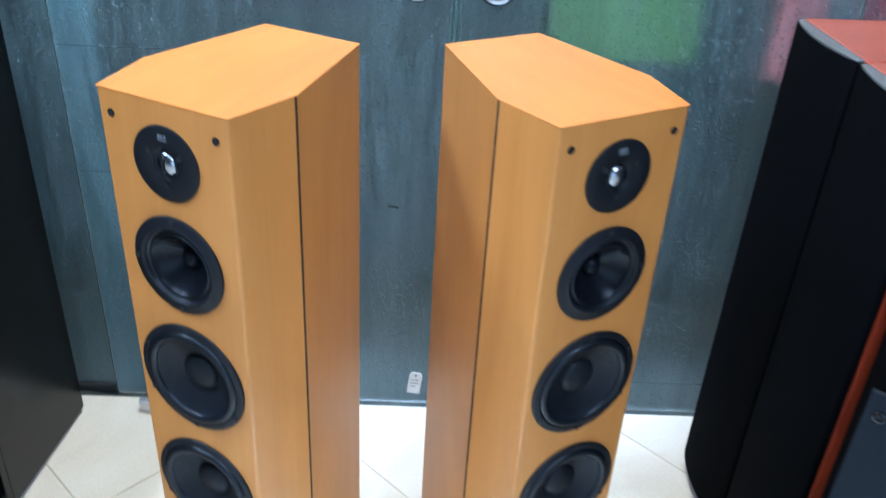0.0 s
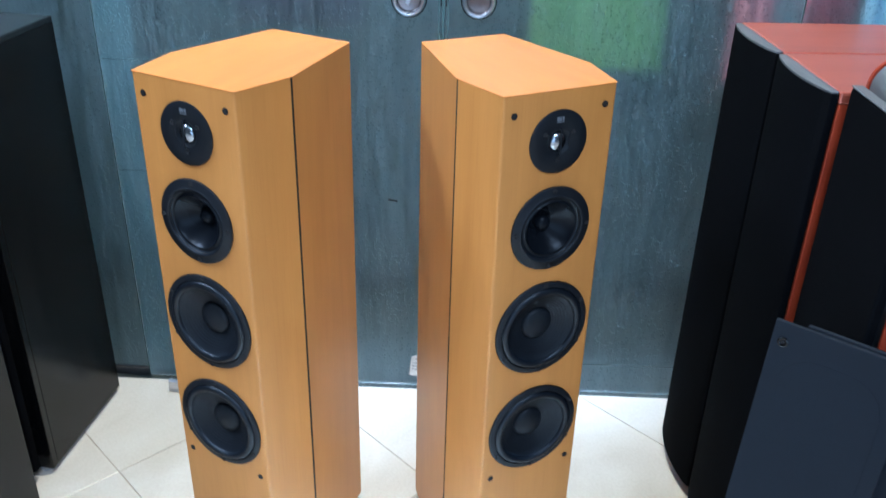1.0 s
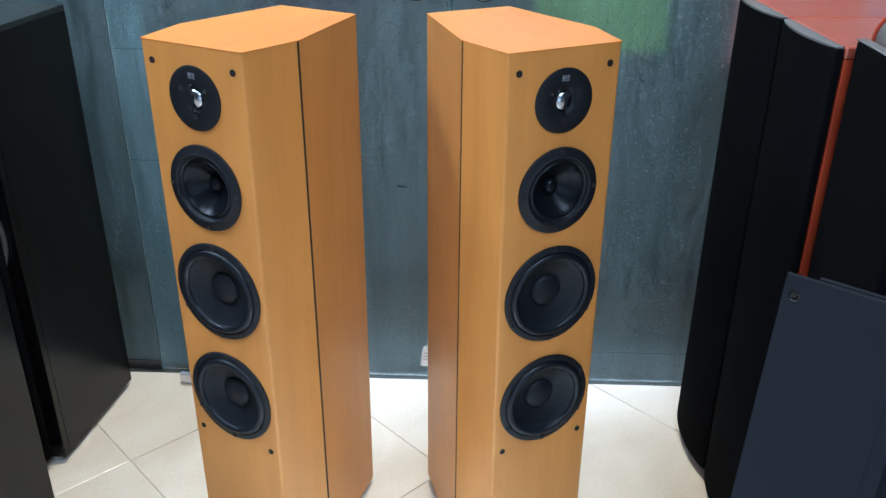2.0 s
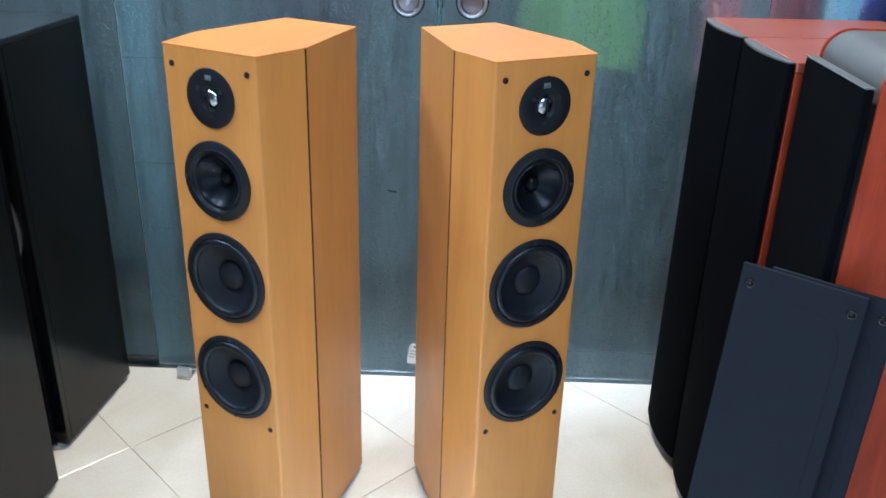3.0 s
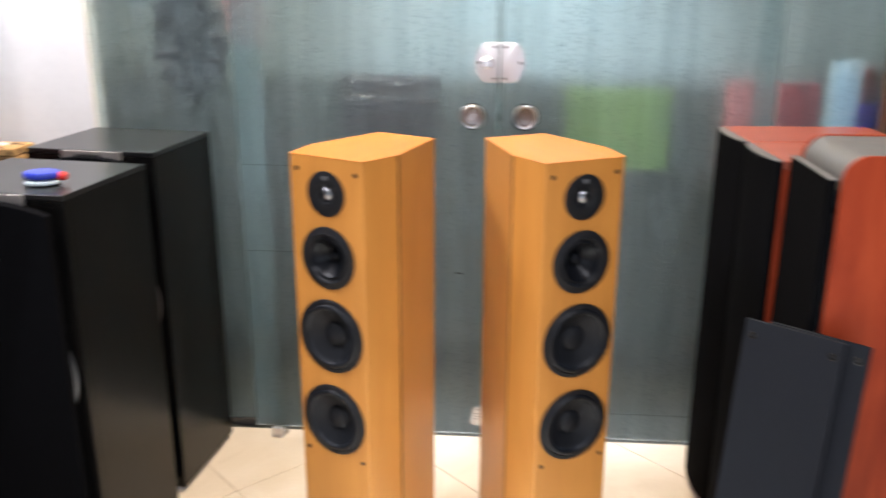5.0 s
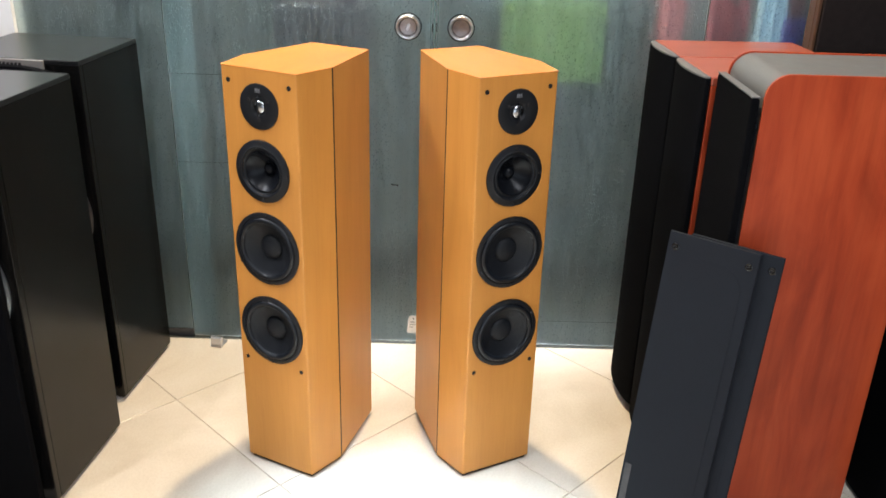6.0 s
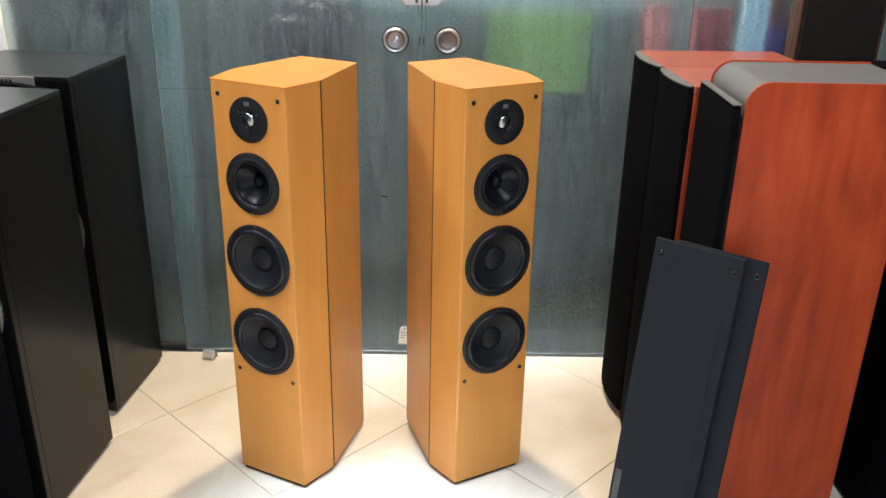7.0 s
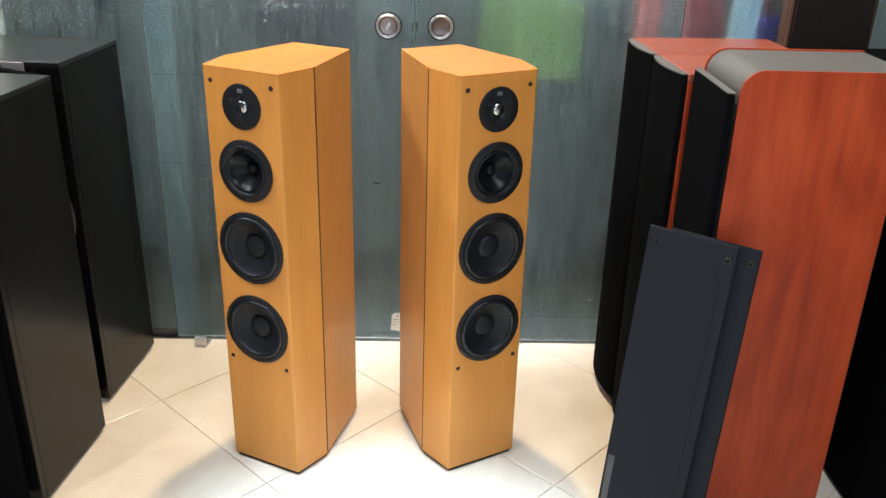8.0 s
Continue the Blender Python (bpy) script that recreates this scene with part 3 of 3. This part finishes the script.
    part("cap", prism(bowed_front(width - 0.008, 0.0155, 0.0115), tall - 0.0038, tall - 0.0008, 0.0008), VINYL, g, "black rim along the grille head", True).location = (0, 0.002, 0)
    part("mark", box(-0.0150, -0.0143, 0.010, 0.022, 0.058, 0.066), STEEL, g, "small silver mark").rotation_euler = (0, 0, radians(-4))
    return t


red_tower(0.6675, 1.1810, 3.35, 0.2145, 0.36, 0.998, "red cherry tower speaker with bowed black grille, against the glass")
red_tower(0.6815, 0.9650, 3.35, 0.2145, 0.36, 0.997, "red cherry tower speaker with bowed black grille, beside its twin")


def rounded_side(x0, x1, z0, z1, r, n=10):
    return [(x0, z0), (x1, z0), (x1, z1)] + [(x0 + r - r * math.sin(math.pi / 2 * k / n), z1 - r + r * math.cos(math.pi / 2 * k / n)) for k in range(n + 1)]


def big_red_speaker():
    t = thing("large_red_speaker", pose(0.7085, 0.7224, 0), "large speaker with red cherry side panels and rounded black vinyl top", "loudspeaker")
    depth, width, tall = 0.334, 0.232, 1.057
    part("side_panel", prism(rounded_side(0, depth, 0.012, tall, 0.045), 0, 0.006, 0.0012, "y"), CHERRY, t, "red cherry veneer side with a swirling figure", True)
    part("side_panel", prism(rounded_side(0, depth, 0.012, tall, 0.045), width - 0.006, width, 0.0012, "y"), CHERRY, t, "", True)
    part("shell", prism(rounded_side(0.003, depth - 0.002, 0.014, tall - 0.003, 0.043), 0.0065, width - 0.0065, 0, "y"), VINYL, t, "black vinyl top and front", True)
    part("plinth", box(0.01, depth - 0.01, 0.01, width - 0.01, 0, 0.0118), GAP, t)
    g = part("grille", box(-0.022, -0.006, 0.004, width - 0.004, 0.05, 1.010, 0.004), CLOTH, t, "flat black cloth grille on stand-offs")
    part("edge", box(-0.0225, -0.0055, 0.004, width - 0.004, 1.0105, 1.013, 0.0008, 1), VINYL, g, "grey grille edge")
    for z in (0.1, 0.55, 0.95):
        for y in (0.03, width - 0.03):
            part("stand_off", box(-0.006, 0.004, y - 0.006, y + 0.006, z - 0.006, z + 0.006), PLASTIC, g)
    return t


big_red_speaker()

# ---- the black speakers ----


def oval_front(w, tall, rise, n=16):
    """Upright outline of a grille with an arched head."""
    head = [(w / 2 - w * k / n, tall - rise + rise * math.sin(math.pi * k / n) ** 0.9) for k in range(n + 1)]
    return [(-w / 2, 0.03), (w / 2, 0.03)] + head


def black_speaker(at, label):
    """Front right foot corner at the origin, the front facing -y."""
    t = thing("black_speaker", at, label, "loudspeaker", "pair of black tower speakers")
    w, d, tall = 0.345, 0.311, 0.947
    part("body", box(-w, 0, 0.018, d, 0.014, tall - 0.0121, 0.0012), BLACK_ASH, t)
    part("baffle", box(-w, 0, 0, 0.0175, 0.014, tall - 0.0121, 0.0012), BLACK_ASH, t)
    part("top_panel", box(-w, 0, 0, d, tall - 0.0118, tall, 0.0018), BLACK_TOP, t, "satin black top")
    for x, y in ((-0.026, 0.022), (-w + 0.026, 0.022), (-0.026, d - 0.022), (-w + 0.026, d - 0.022)):
        foot = lathe([(0, 0), (0.017, 0), (0.019, 0.003), (0.019, 0.011), (0.017, 0.0136), (0, 0.0136)], (0, 0, 0), 24)
        part("foot", foot, FELT, t, "pale grey foot", True).matrix_local = pose(x, y, 0, -90, 0, 0)
    part("base_board", box(-w + 0.004, -0.004, 0.004, d - 0.004, 0.0100, 0.0138), GAP, t)
    plate = part("name_plate", box(-w / 2 - 0.072, -w / 2 + 0.088, -0.0065, -0.0012, tall - 0.046, tall - 0.0012, 0.0012), SILVER_PLATE, t, "brushed silver name plate")
    for k in range(7):
        part("mark", box(-w / 2 - 0.034 + k * 0.010, -w / 2 - 0.027 + k * 0.010, -0.0071, -0.0066, tall - 0.016, tall - 0.009), GAP, plate)
    ring = part("woofer", lathe([(0.118, 0.0005), (0.1555, 0.0005), (0.1565, 0.006), (0.153, 0.012), (0.142, 0.013), (0.130, 0.009), (0.118, 0.002)], (-w / 2, -0.0005, 0.555), 64), DULL_RING, t, "woofer with a dull silver trim ring", True)
    part("cone", lathe([(0.1175, 0.004), (0.04, 0.0012), (0.0, 0.002)], (-w / 2, -0.0005, 0.555), 48), CONE, ring, "", True)
    g = part("grille", prism(oval_front(0.288, tall - 0.012, 0.022), -0.036, -0.0145, 0.004, "y"), CLOTH, t, "black cloth grille with an arched head", True)
    g.location = (-w / 2 + 0.010, 0, 0)
    for z in (0.12, 0.36, 0.66, 0.86):
        for x in (-0.125, 0.125):
            part("stand_off", box(x - 0.006, x + 0.006, -0.0145, -0.0003, z - 0.006, z + 0.006), PLASTIC, g)
    return t


near_black = black_speaker(pose(-0.757, 0.741, 0, 0, 0, -7.0), "black ash tower speaker, small things lying on top")
far_black = copy_thing(near_black, pose(-0.750, 1.176, 0, 0, 0, -6.4))
tagged(far_black, "black ash tower speaker with silver name plate, by the glass")

# ---- what stands further left ----


def side_red_speaker():
    """Its front, with a bowed grille, faces +x."""
    t = thing("red_speaker", pose(-1.158, 0.505, 0), "red speaker with a dark bowed grille beside the black speakers", "loudspeaker", "red cherry speakers")
    w, d, tall = 0.325, 0.32, 0.915
    part("body", box(-d, 0, 0, w, 0.012, tall - 0.0185, 0.003), CHERRY, t)
    part("top_panel", box(-d - 0.001, 0.004, -0.001, w + 0.001, tall - 0.018, tall, 0.003), CHERRY_TOP_SHEEN, t)
    part("plinth", box(-d + 0.01, -0.01, 0.01, w - 0.01, 0, 0.0118), GAP, t)
    n = 14
    plan = [(0.001, 0.003), (0.012, 0.003)] + [(0.012 + 0.020 * math.sin(math.pi * k / n) ** 0.8, 0.003 + (w - 0.006) * k / n) for k in range(1, n)] + [(0.012, w - 0.003), (0.001, w - 0.003)]
    part("grille", prism(plan, 0.15, tall - 0.019, 0.002), CLOTH, t, "dark bowed cloth grille", True)
    return t


side_red_speaker()


def tall_speaker(name, at, w, d, tall, side, trim, label, cloth=CLOTH):
    t = thing(name, at, label, "loudspeaker")
    part("body", box(0, w, 0.02, d, 0.01, tall, 0.003), side, t)
    part("plinth", box(0.01, w - 0.01, 0.03, d - 0.01, 0, 0.0098), GAP, t)
    part("grille", box(trim, w - trim, -0.004, 0.0195, 0.06, tall - trim - 0.004, 0.004), cloth, t, "dark cloth grille")
    for x0, x1 in ((0, trim - 0.0015), (w - trim + 0.0015, w)):
        if x1 - x0 > 0.004:
            part("edge", box(x0, x1, 0.0, 0.0197, 0.06, tall - 0.002, 0.002), side, t)
    return t


tall_speaker("tall_black_speaker", pose(-1.620, 1.005, 0, 0, 0, -1), 0.315, 0.31, 1.62, BLACK_ASH, 0.030, "tall black speaker with a dark cloth front")
tall_speaker("tall_walnut_speaker", pose(1.063, 1.410, 0), 0.224, 0.065, 1.262, WALNUT, 0.009, "tall walnut-edged speaker with dark cloth, by the glass", BROWN_CLOTH)
tall_speaker("black_cabinet_speaker", pose(1.147, 0.60, 0), 0.36, 0.70, 1.00, CLOTH, 0.012, "black speaker cabinet standing beside the large red one")

spotted = thing("spotted_box", pose(-1.425, 1.405, 0), "tall box covered in gold cloth with dark spots", "box")
part("body", box(0, 0.185, 0, 0.10, 0, 0.882, 0.006), LEOPARD, spotted)
part("lid", box(-0.003, 0.188, -0.003, 0.103, 0.8825, 0.905, 0.004), LEOPARD, spotted)

note = thing("folded_paper", pose(-1.318, 1.455, 0.9052, 0, 0, 12), "small folded white paper lying on the spotted box", "paper")
part("sheet", box(-0.032, 0.032, -0.016, 0.016, 0, 0.0012, 0.0003, 1), PAPER, note)
part("flap", prism([(-0.032, 0.0013), (0.032, 0.0013), (0.032, 0.0021), (-0.032, 0.0080), (-0.032, 0.0072)], -0.016, 0.014, 0, "y"), PAPER, note)

# ---- on the near black speaker: a small blue and white glue bottle ----
bottle = thing("glue_bottle", pose(-0.844, 0.834, 0.9475, 0, 0, 8), "small blue and white bottle with a red cap, lying flat", "bottle")


def pebble(rx, ry, z0, z1, n=28, rows=7):
    bm = bmesh.new()
    rings = []
    for i in range(rows + 1):
        s = i / rows
        k = (1 - abs(2 * s - 1) ** 3) ** 0.5 * 0.35 + 0.65 if 0 < i < rows else 0.62
        rings.append([bm.verts.new((k * rx * math.cos(2 * math.pi * j / n), k * ry * math.sin(2 * math.pi * j / n), z0 + (z1 - z0) * s)) for j in range(n)])
    for a, b in zip(rings, rings[1:]):
        for j in range(n):
            bm.faces.new((a[j], a[(j + 1) % n], b[(j + 1) % n], b[j]))
    bm.faces.new(rings[0][::-1])
    bm.faces.new(rings[-1])
    return bm


part("base", pebble(0.036, 0.030, 0.0, 0.012), PALE, bottle, "pale plastic underside", True)
part("body", pebble(0.037, 0.029, 0.0123, 0.030), BLUE, bottle, "blue plastic body", True)
cap = part("cap", lathe([(0.0, 0.0), (0.0085, 0.0), (0.009, 0.002), (0.009, 0.012), (0.007, 0.015), (0.0, 0.015)], (0, 0, 0), 20), RED, bottle, "red screw cap", True)
cap.matrix_local = pose(0.0335, 0.0, 0.017, 0, 0, 90)

# ---- on the glass ----


def finger_pull(door, x, label):
    z = 0.9895
    ring = part("door_handle", lathe([(0.0325, 0.0), (0.0345, 0.004), (0.034, 0.010), (0.031, 0.0140), (0.0275, 0.0130), (0.0252, 0.0085)], (x, 1.545, z), 56), CHROME, door, label, True)
    # dark ring added to give the chrome its dark outline
    part("dark_rim", lathe([(0.0330, 0.0), (0.0372, 0.0), (0.0372, 0.0028), (0.0330, 0.0032)], (x, 1.545, z), 48), GAP, ring, "dark ring added to outline the chrome", True)
    part("cup", lathe([(0.0252, 0.0084), (0.022, 0.0040), (0.014, 0.0026), (0.006, 0.0020), (0.0, 0.0020)], (x, 1.545, z), 56), CUP, ring, "spun steel hollow", True)
    return ring


keyed = finger_pull(door_left, 0.0115, "round chrome door pull with a key slot")
key = part("key_slot", box(-0.0045, 0.0045, -0.0075, -0.0026, -0.011, 0.009, 0.0018), STEEL, keyed)
key.matrix_local = pose(0.0115, 1.545, 0.9895, 0, 25, 0)
finger_pull(door_right, 0.156, "round chrome door pull with a spun hollow")

lock = thing("glass_door_lock", pose(0.083, 1.545, 1.137), "rounded satin steel lock plates meeting across the door gap", "door lock")


def half_plate(s):
    n, rx, rz, gap = 20, 0.067, 0.067, 0.0022
    top = 0.053
    pts = [(s * gap, -top)]
    a0 = math.asin(top / rz)
    pts += [(s * rx * math.cos(a), rz * math.sin(a)) for a in (-a0 + 2 * a0 * k / n for k in range(n + 1))]
    pts += [(s * gap, top)]
    return prism(pts, -0.016, 0.0, 0.0016, "y")


for s in (-1, 1):
    plate = part("lock_plate", half_plate(s), SATIN, lock, "satin steel half plate", True)
    for x, z in ((0.014, 0.042), (0.014, -0.042), (0.056, 0.0)):
        part("screw", lathe([(0.0040, 0.0), (0.0040, 0.0010), (0.0028, 0.0014), (0, 0.0006)], (s * x, -0.016, z), 14), GAP, plate)
turn = part("thumb_turn", lathe([(0.0165, 0.0), (0.0170, 0.004), (0.0145, 0.007), (0.0125, 0.008), (0.0125, 0.016), (0.0095, 0.019), (0, 0.0195)], (-0.034, -0.0161, 0.0), 32), CHROME, lock, "chrome thumb turn", True)
part("slot", box(-0.0365, -0.0315, -0.0375, -0.0354, -0.008, 0.008, 0.0006, 1), CUP, turn)

tag = thing("paper_tag", pose(0.036, 1.5445, 0.067, 0, 6, 0), "small white paper tag with faint print stuck on the glass", "tag")
part("card", prism([(-0.0150, -0.030), (0.0150, -0.030), (0.0150, 0.024), (0.009, 0.031), (-0.009, 0.031), (-0.0150, 0.024)], -0.0012, -0.0003, 0, "y"), PAPER, tag)
for k, w in enumerate((0.018, 0.021, 0.013)):
    part("print", box(-0.0105, -0.0105 + w, -0.0016, -0.0013, 0.008 - k * 0.009, 0.0105 - k * 0.009), INK, tag)
part("eyelet", lathe([(0.0024, 0.0), (0.0024, 0.0005), (0, 0.0005)], (0, -0.0013, 0.0225), 12), GAP, tag)

guide = thing("door_floor_guide", pose(-0.570, 1.507, 0, 0, 0, -12), "small satin metal floor guide at the glass door's foot", "door guide")
part("base", box(-0.018, 0.018, -0.024, 0.022, 0, 0.006, 0.0015), STEEL, guide)
part("cheek", prism([(-0.022, 0.0062), (-0.006, 0.0062), (-0.006, 0.030), (-0.014, 0.034), (-0.022, 0.030)], 0, 0.034, 0.001), STEEL, guide).matrix_local = Matrix.Translation((-0.017, 0, 0)) @ Matrix(((0, 0, 1, 0), (1, 0, 0, 0), (0, 1, 0, 0), (0, 0, 0, 1)))

# faint scratches and film seams on the doors
for door, x0, x1, z in ((door_left, -0.652, -0.40, 0.842), (door_left, -0.652, -0.43, 0.584), (door_right, 0.44, 0.815, 0.092)):
    part("film_seam", box(x0, x1, 1.5442, 1.5449, z, z + 0.0009), SEAM, door, "faint seam of the film")
scuff = part("scuff", box(-0.012, 0.010, -0.0007, 0.0, -0.0015, 0.0015), GAP, door_left, "small dark scuff")
scuff.matrix_local = pose(-0.022, 1.5449, 0.531, 0, 8, 0)

# ---- behind the glass, seen blurred through it ----


def hung_board(name, x0, x1, z0, z1, y, material, label, category):
    t = thing(name, pose((x0 + x1) / 2, y, z0), label, category)
    w, h = (x1 - x0) / 2, z1 - z0
    part("panel", box(-w, w, 0, 0.012, 0, h, 0.003), material, t)
    for x in (-w + 0.02, w - 0.02):
        part("mount", box(x - 0.004, x + 0.004, 1.5552 - y, -0.0003, h - 0.03, h - 0.022), material, t)
    return t


hung_board("green_board", 0.274, 0.568, 0.826, 1.060, 1.650, GREEN, "plain green board hung behind the glass door", "board")
dark = hung_board("dark_board", -0.370, -0.090, 0.912, 1.092, 1.625, DARK_BOARD, "dark notice board with pale rows behind the glass", "board")
rng = random.Random(4)
for z in (0.160, 0.112):
    for k in range(16):
        x, up = rng.uniform(-0.12, 0.12), z + rng.gauss(0, 0.006)
        w = rng.uniform(0.003, 0.008)
        part("row_mark", box(x, x + w, -0.0012, -0.0002, up, up + rng.uniform(0.004, 0.010)), PAPER, dark)

low = thing("low_cabinet", pose(0.4, 2.02, 0), "long low dark cabinet standing behind the glass", "cabinet")
part("body", box(-1.75, 1.75, 0.01, 0.42, 0.06, 1.005, 0.004), CABINET, low)
part("top", box(-1.77, 1.77, -0.01, 0.44, 1.0055, 1.035, 0.004), CABINET, low)
part("plinth", box(-1.72, 1.72, 0.05, 0.40, -0.003, 0.0595), GAP, low)
for k in range(5):
    part("door", box(-1.735 + k * 0.694, -1.735 + k * 0.694 + 0.686, -0.008, 0.0095, 0.075, 0.99, 0.003), CABINET, low)

wreath = thing("wicker_wreath", pose(-0.785, 1.5935, 1.19), "dark oval wicker wreath hung behind the glass panel", "wreath")


def torus(rx, rz, r, n, m, wobble, seed):
    g = random.Random(seed)
    bm = bmesh.new()
    rings = []
    for k in range(n):
        a = 2 * math.pi * k / n
        rr = r * (1 + g.uniform(-wobble, wobble))
        cx, cz = rx * math.cos(a), rz * math.sin(a)
        rings.append([bm.verts.new((cx + rr * math.cos(b) * math.cos(a), rr * math.sin(b) * 0.5, cz + rr * math.cos(b) * math.sin(a))) for b in (2 * math.pi * j / m for j in range(m))])
    for k in range(n):
        a, b = rings[k], rings[(k + 1) % n]
        for j in range(m):
            bm.faces.new((a[j], a[(j + 1) % m], b[(j + 1) % m], b[j]))
    return bm


part("rim", torus(0.078, 0.135, 0.030, 60, 10, 0.35, 2), WICKER, wreath, "", True)
part("weave", lathe([(0.0, 0.012), (0.04, 0.010), (0.082, -0.004)], (0, 0, 0), 36, 1.75), WICKER, wreath, "woven dark middle", True)
part("tip", lathe([(0.0, 0.010), (0.024, 0.006), (0.03, -0.006)], (0.0, 0.0, -0.150), 20), WICKER, wreath, "", True)


def hanging(name, x, z0, z1, w, y, material, label, seed):
    """A folded length of cloth hung behind the glass."""
    g = random.Random(seed)
    front, back = [], []
    n = 18
    for k in range(n + 1):
        u = k / n
        fold = 0.012 * math.sin(u * math.pi * 5 + seed) + g.uniform(-0.003, 0.003)
        front.append((-w / 2 + w * u, fold))
        back.append((-w / 2 + w * u, fold + 0.006))
    t = thing(name, pose(x, y, z0), label, "cloth")
    part("cloth", prism(front + back[::-1], 0, z1 - z0), material, t, "", True)
    part("hook", box(-0.003, 0.003, 1.5765 - y, 0.003, z1 - z0 - 0.012, z1 - z0 - 0.006), PLASTIC, t)
    return t


hanging("hanging_cloth", 0.765, 0.80, 1.085, 0.09, 1.66, PINK, "faded pink cloth hanging behind the glass", 1)
hanging("hanging_cloth", 0.910, 0.80, 1.080, 0.12, 1.66, MAROON, "maroon cloth hanging behind the glass", 2)
hanging("hanging_cloth", 1.030, 0.70, 1.140, 0.08, 1.64, SKY_BLUE, "pale blue cloth strip hanging behind the glass", 3)
hanging("hanging_cloth", 1.105, 0.80, 1.120, 0.06, 1.68, MAROON, "maroon cloth hanging behind the glass", 5)
hanging("hanging_cloth", -0.650, 1.17, 1.50, 0.085, 1.64, PINK, "faded pink cloth hanging behind the glass", 4)

tinsel = thing("purple_tinsel", pose(1.115, 1.615, 0.93), "bunch of shiny purple tinsel by the glass", "tinsel")


def tinsel_strands(n, seed):
    g = random.Random(seed)
    bm = bmesh.new()
    for _ in range(n):
        at = Vector((g.uniform(-0.05, 0.05), g.uniform(-0.03, 0.03), g.uniform(0, 0.095)))
        way = Vector((g.uniform(-1, 1), g.uniform(-1, 1), g.uniform(-1, 1))).normalized()
        side = way.orthogonal().normalized() * 0.0012
        a, b = at - way * 0.02, at + way * 0.02
        up = way.cross(side).normalized() * 0.0006
        vs = [bm.verts.new(p) for p in (a - side, a + side, b + side, b - side, a - side + up, a + side + up, b + side + up, b - side + up)]
        for q in ((0, 1, 2, 3), (4, 5, 6, 7), (0, 1, 5, 4), (1, 2, 6, 5), (2, 3, 7, 6), (3, 0, 4, 7)):
            bm.faces.new([vs[i] for i in q])
    return bm


part("strands", tinsel_strands(300, 7), PURPLE, tinsel)

# ---- the floor's tiles, laid diagonally ----
PITCH, JOINT = 0.500, 0.0024


def cut(poly, axis, limit, keep_above):
    out = []
    for k in range(len(poly)):
        a, b = poly[k], poly[(k + 1) % len(poly)]
        ia, ib = (a[axis] >= limit) == keep_above, (b[axis] >= limit) == keep_above
        if ia:
            out.append(a)
        if ia != ib:
            s = (limit - a[axis]) / (b[axis] - a[axis])
            out.append((a[0] + s * (b[0] - a[0]), a[1] + s * (b[1] - a[1])))
    return out


def tile_mesh(poly):
    """A slab with a small chamfer round its face; the face lies at z = 0."""
    n = len(poly)
    cx, cy = sum(p[0] for p in poly) / n, sum(p[1] for p in poly) / n
    ch = 0.0012
    ins = [(x - (x - cx) / max(math.hypot(x - cx, y - cy), 1e-6) * ch * 1.4, y - (y - cy) / max(math.hypot(x - cx, y - cy), 1e-6) * ch * 1.4) for x, y in poly]
    verts = [(x, y, -0.0024) for x, y in poly] + [(x, y, -0.0008) for x, y in poly] + [(x, y, 0.0) for x, y in ins]
    faces = [tuple(range(2 * n, 3 * n))]
    for k in range(n):
        j = (k + 1) % n
        faces += [(k, j, n + j, n + k), (n + k, n + j, 2 * n + j, 2 * n + k)]
    me = bpy.data.meshes.new("tile")
    me.from_pydata(verts, [], faces)
    me.materials.append(TILE)
    return me


h = (PITCH - JOINT) / math.sqrt(2)
whole = tile_mesh([(0, -h), (h, 0), (0, h), (-h, 0)])
diag = PITCH / math.sqrt(2)
bounds = [(0, X0 + 0.002, True), (0, X1 - 0.002, False), (1, Y0 + 0.002, True), (1, YG - 0.007, False)]
for i in range(-14, 15):
    for j in range(-14, 15):
        # a crossing of four joints lies at (-0.259, 0.837)
        cx, cy = -0.259 + (i - j) * diag, 0.837 + diag + (i + j) * diag
        diamond = [(cx, cy - h), (cx + h, cy), (cx, cy + h), (cx - h, cy)]
        poly = diamond
        for axis, limit, above in bounds:
            poly = cut(poly, axis, limit, above) if poly else poly
        if len(poly) < 3:
            continue
        if poly == diamond:
            ob = new("tile", whole)
            ob.location = (cx, cy, 0)
        else:
            area = abs(sum(poly[k][0] * poly[(k + 1) % len(poly)][1] - poly[(k + 1) % len(poly)][0] * poly[k][1] for k in range(len(poly)))) / 2
            if area < 0.002:
                continue
            ob = new("tile", tile_mesh([(x - cx, y - cy) for x, y in poly]))
            ob.location = (cx, cy, 0)
        ob.parent = floor_slab
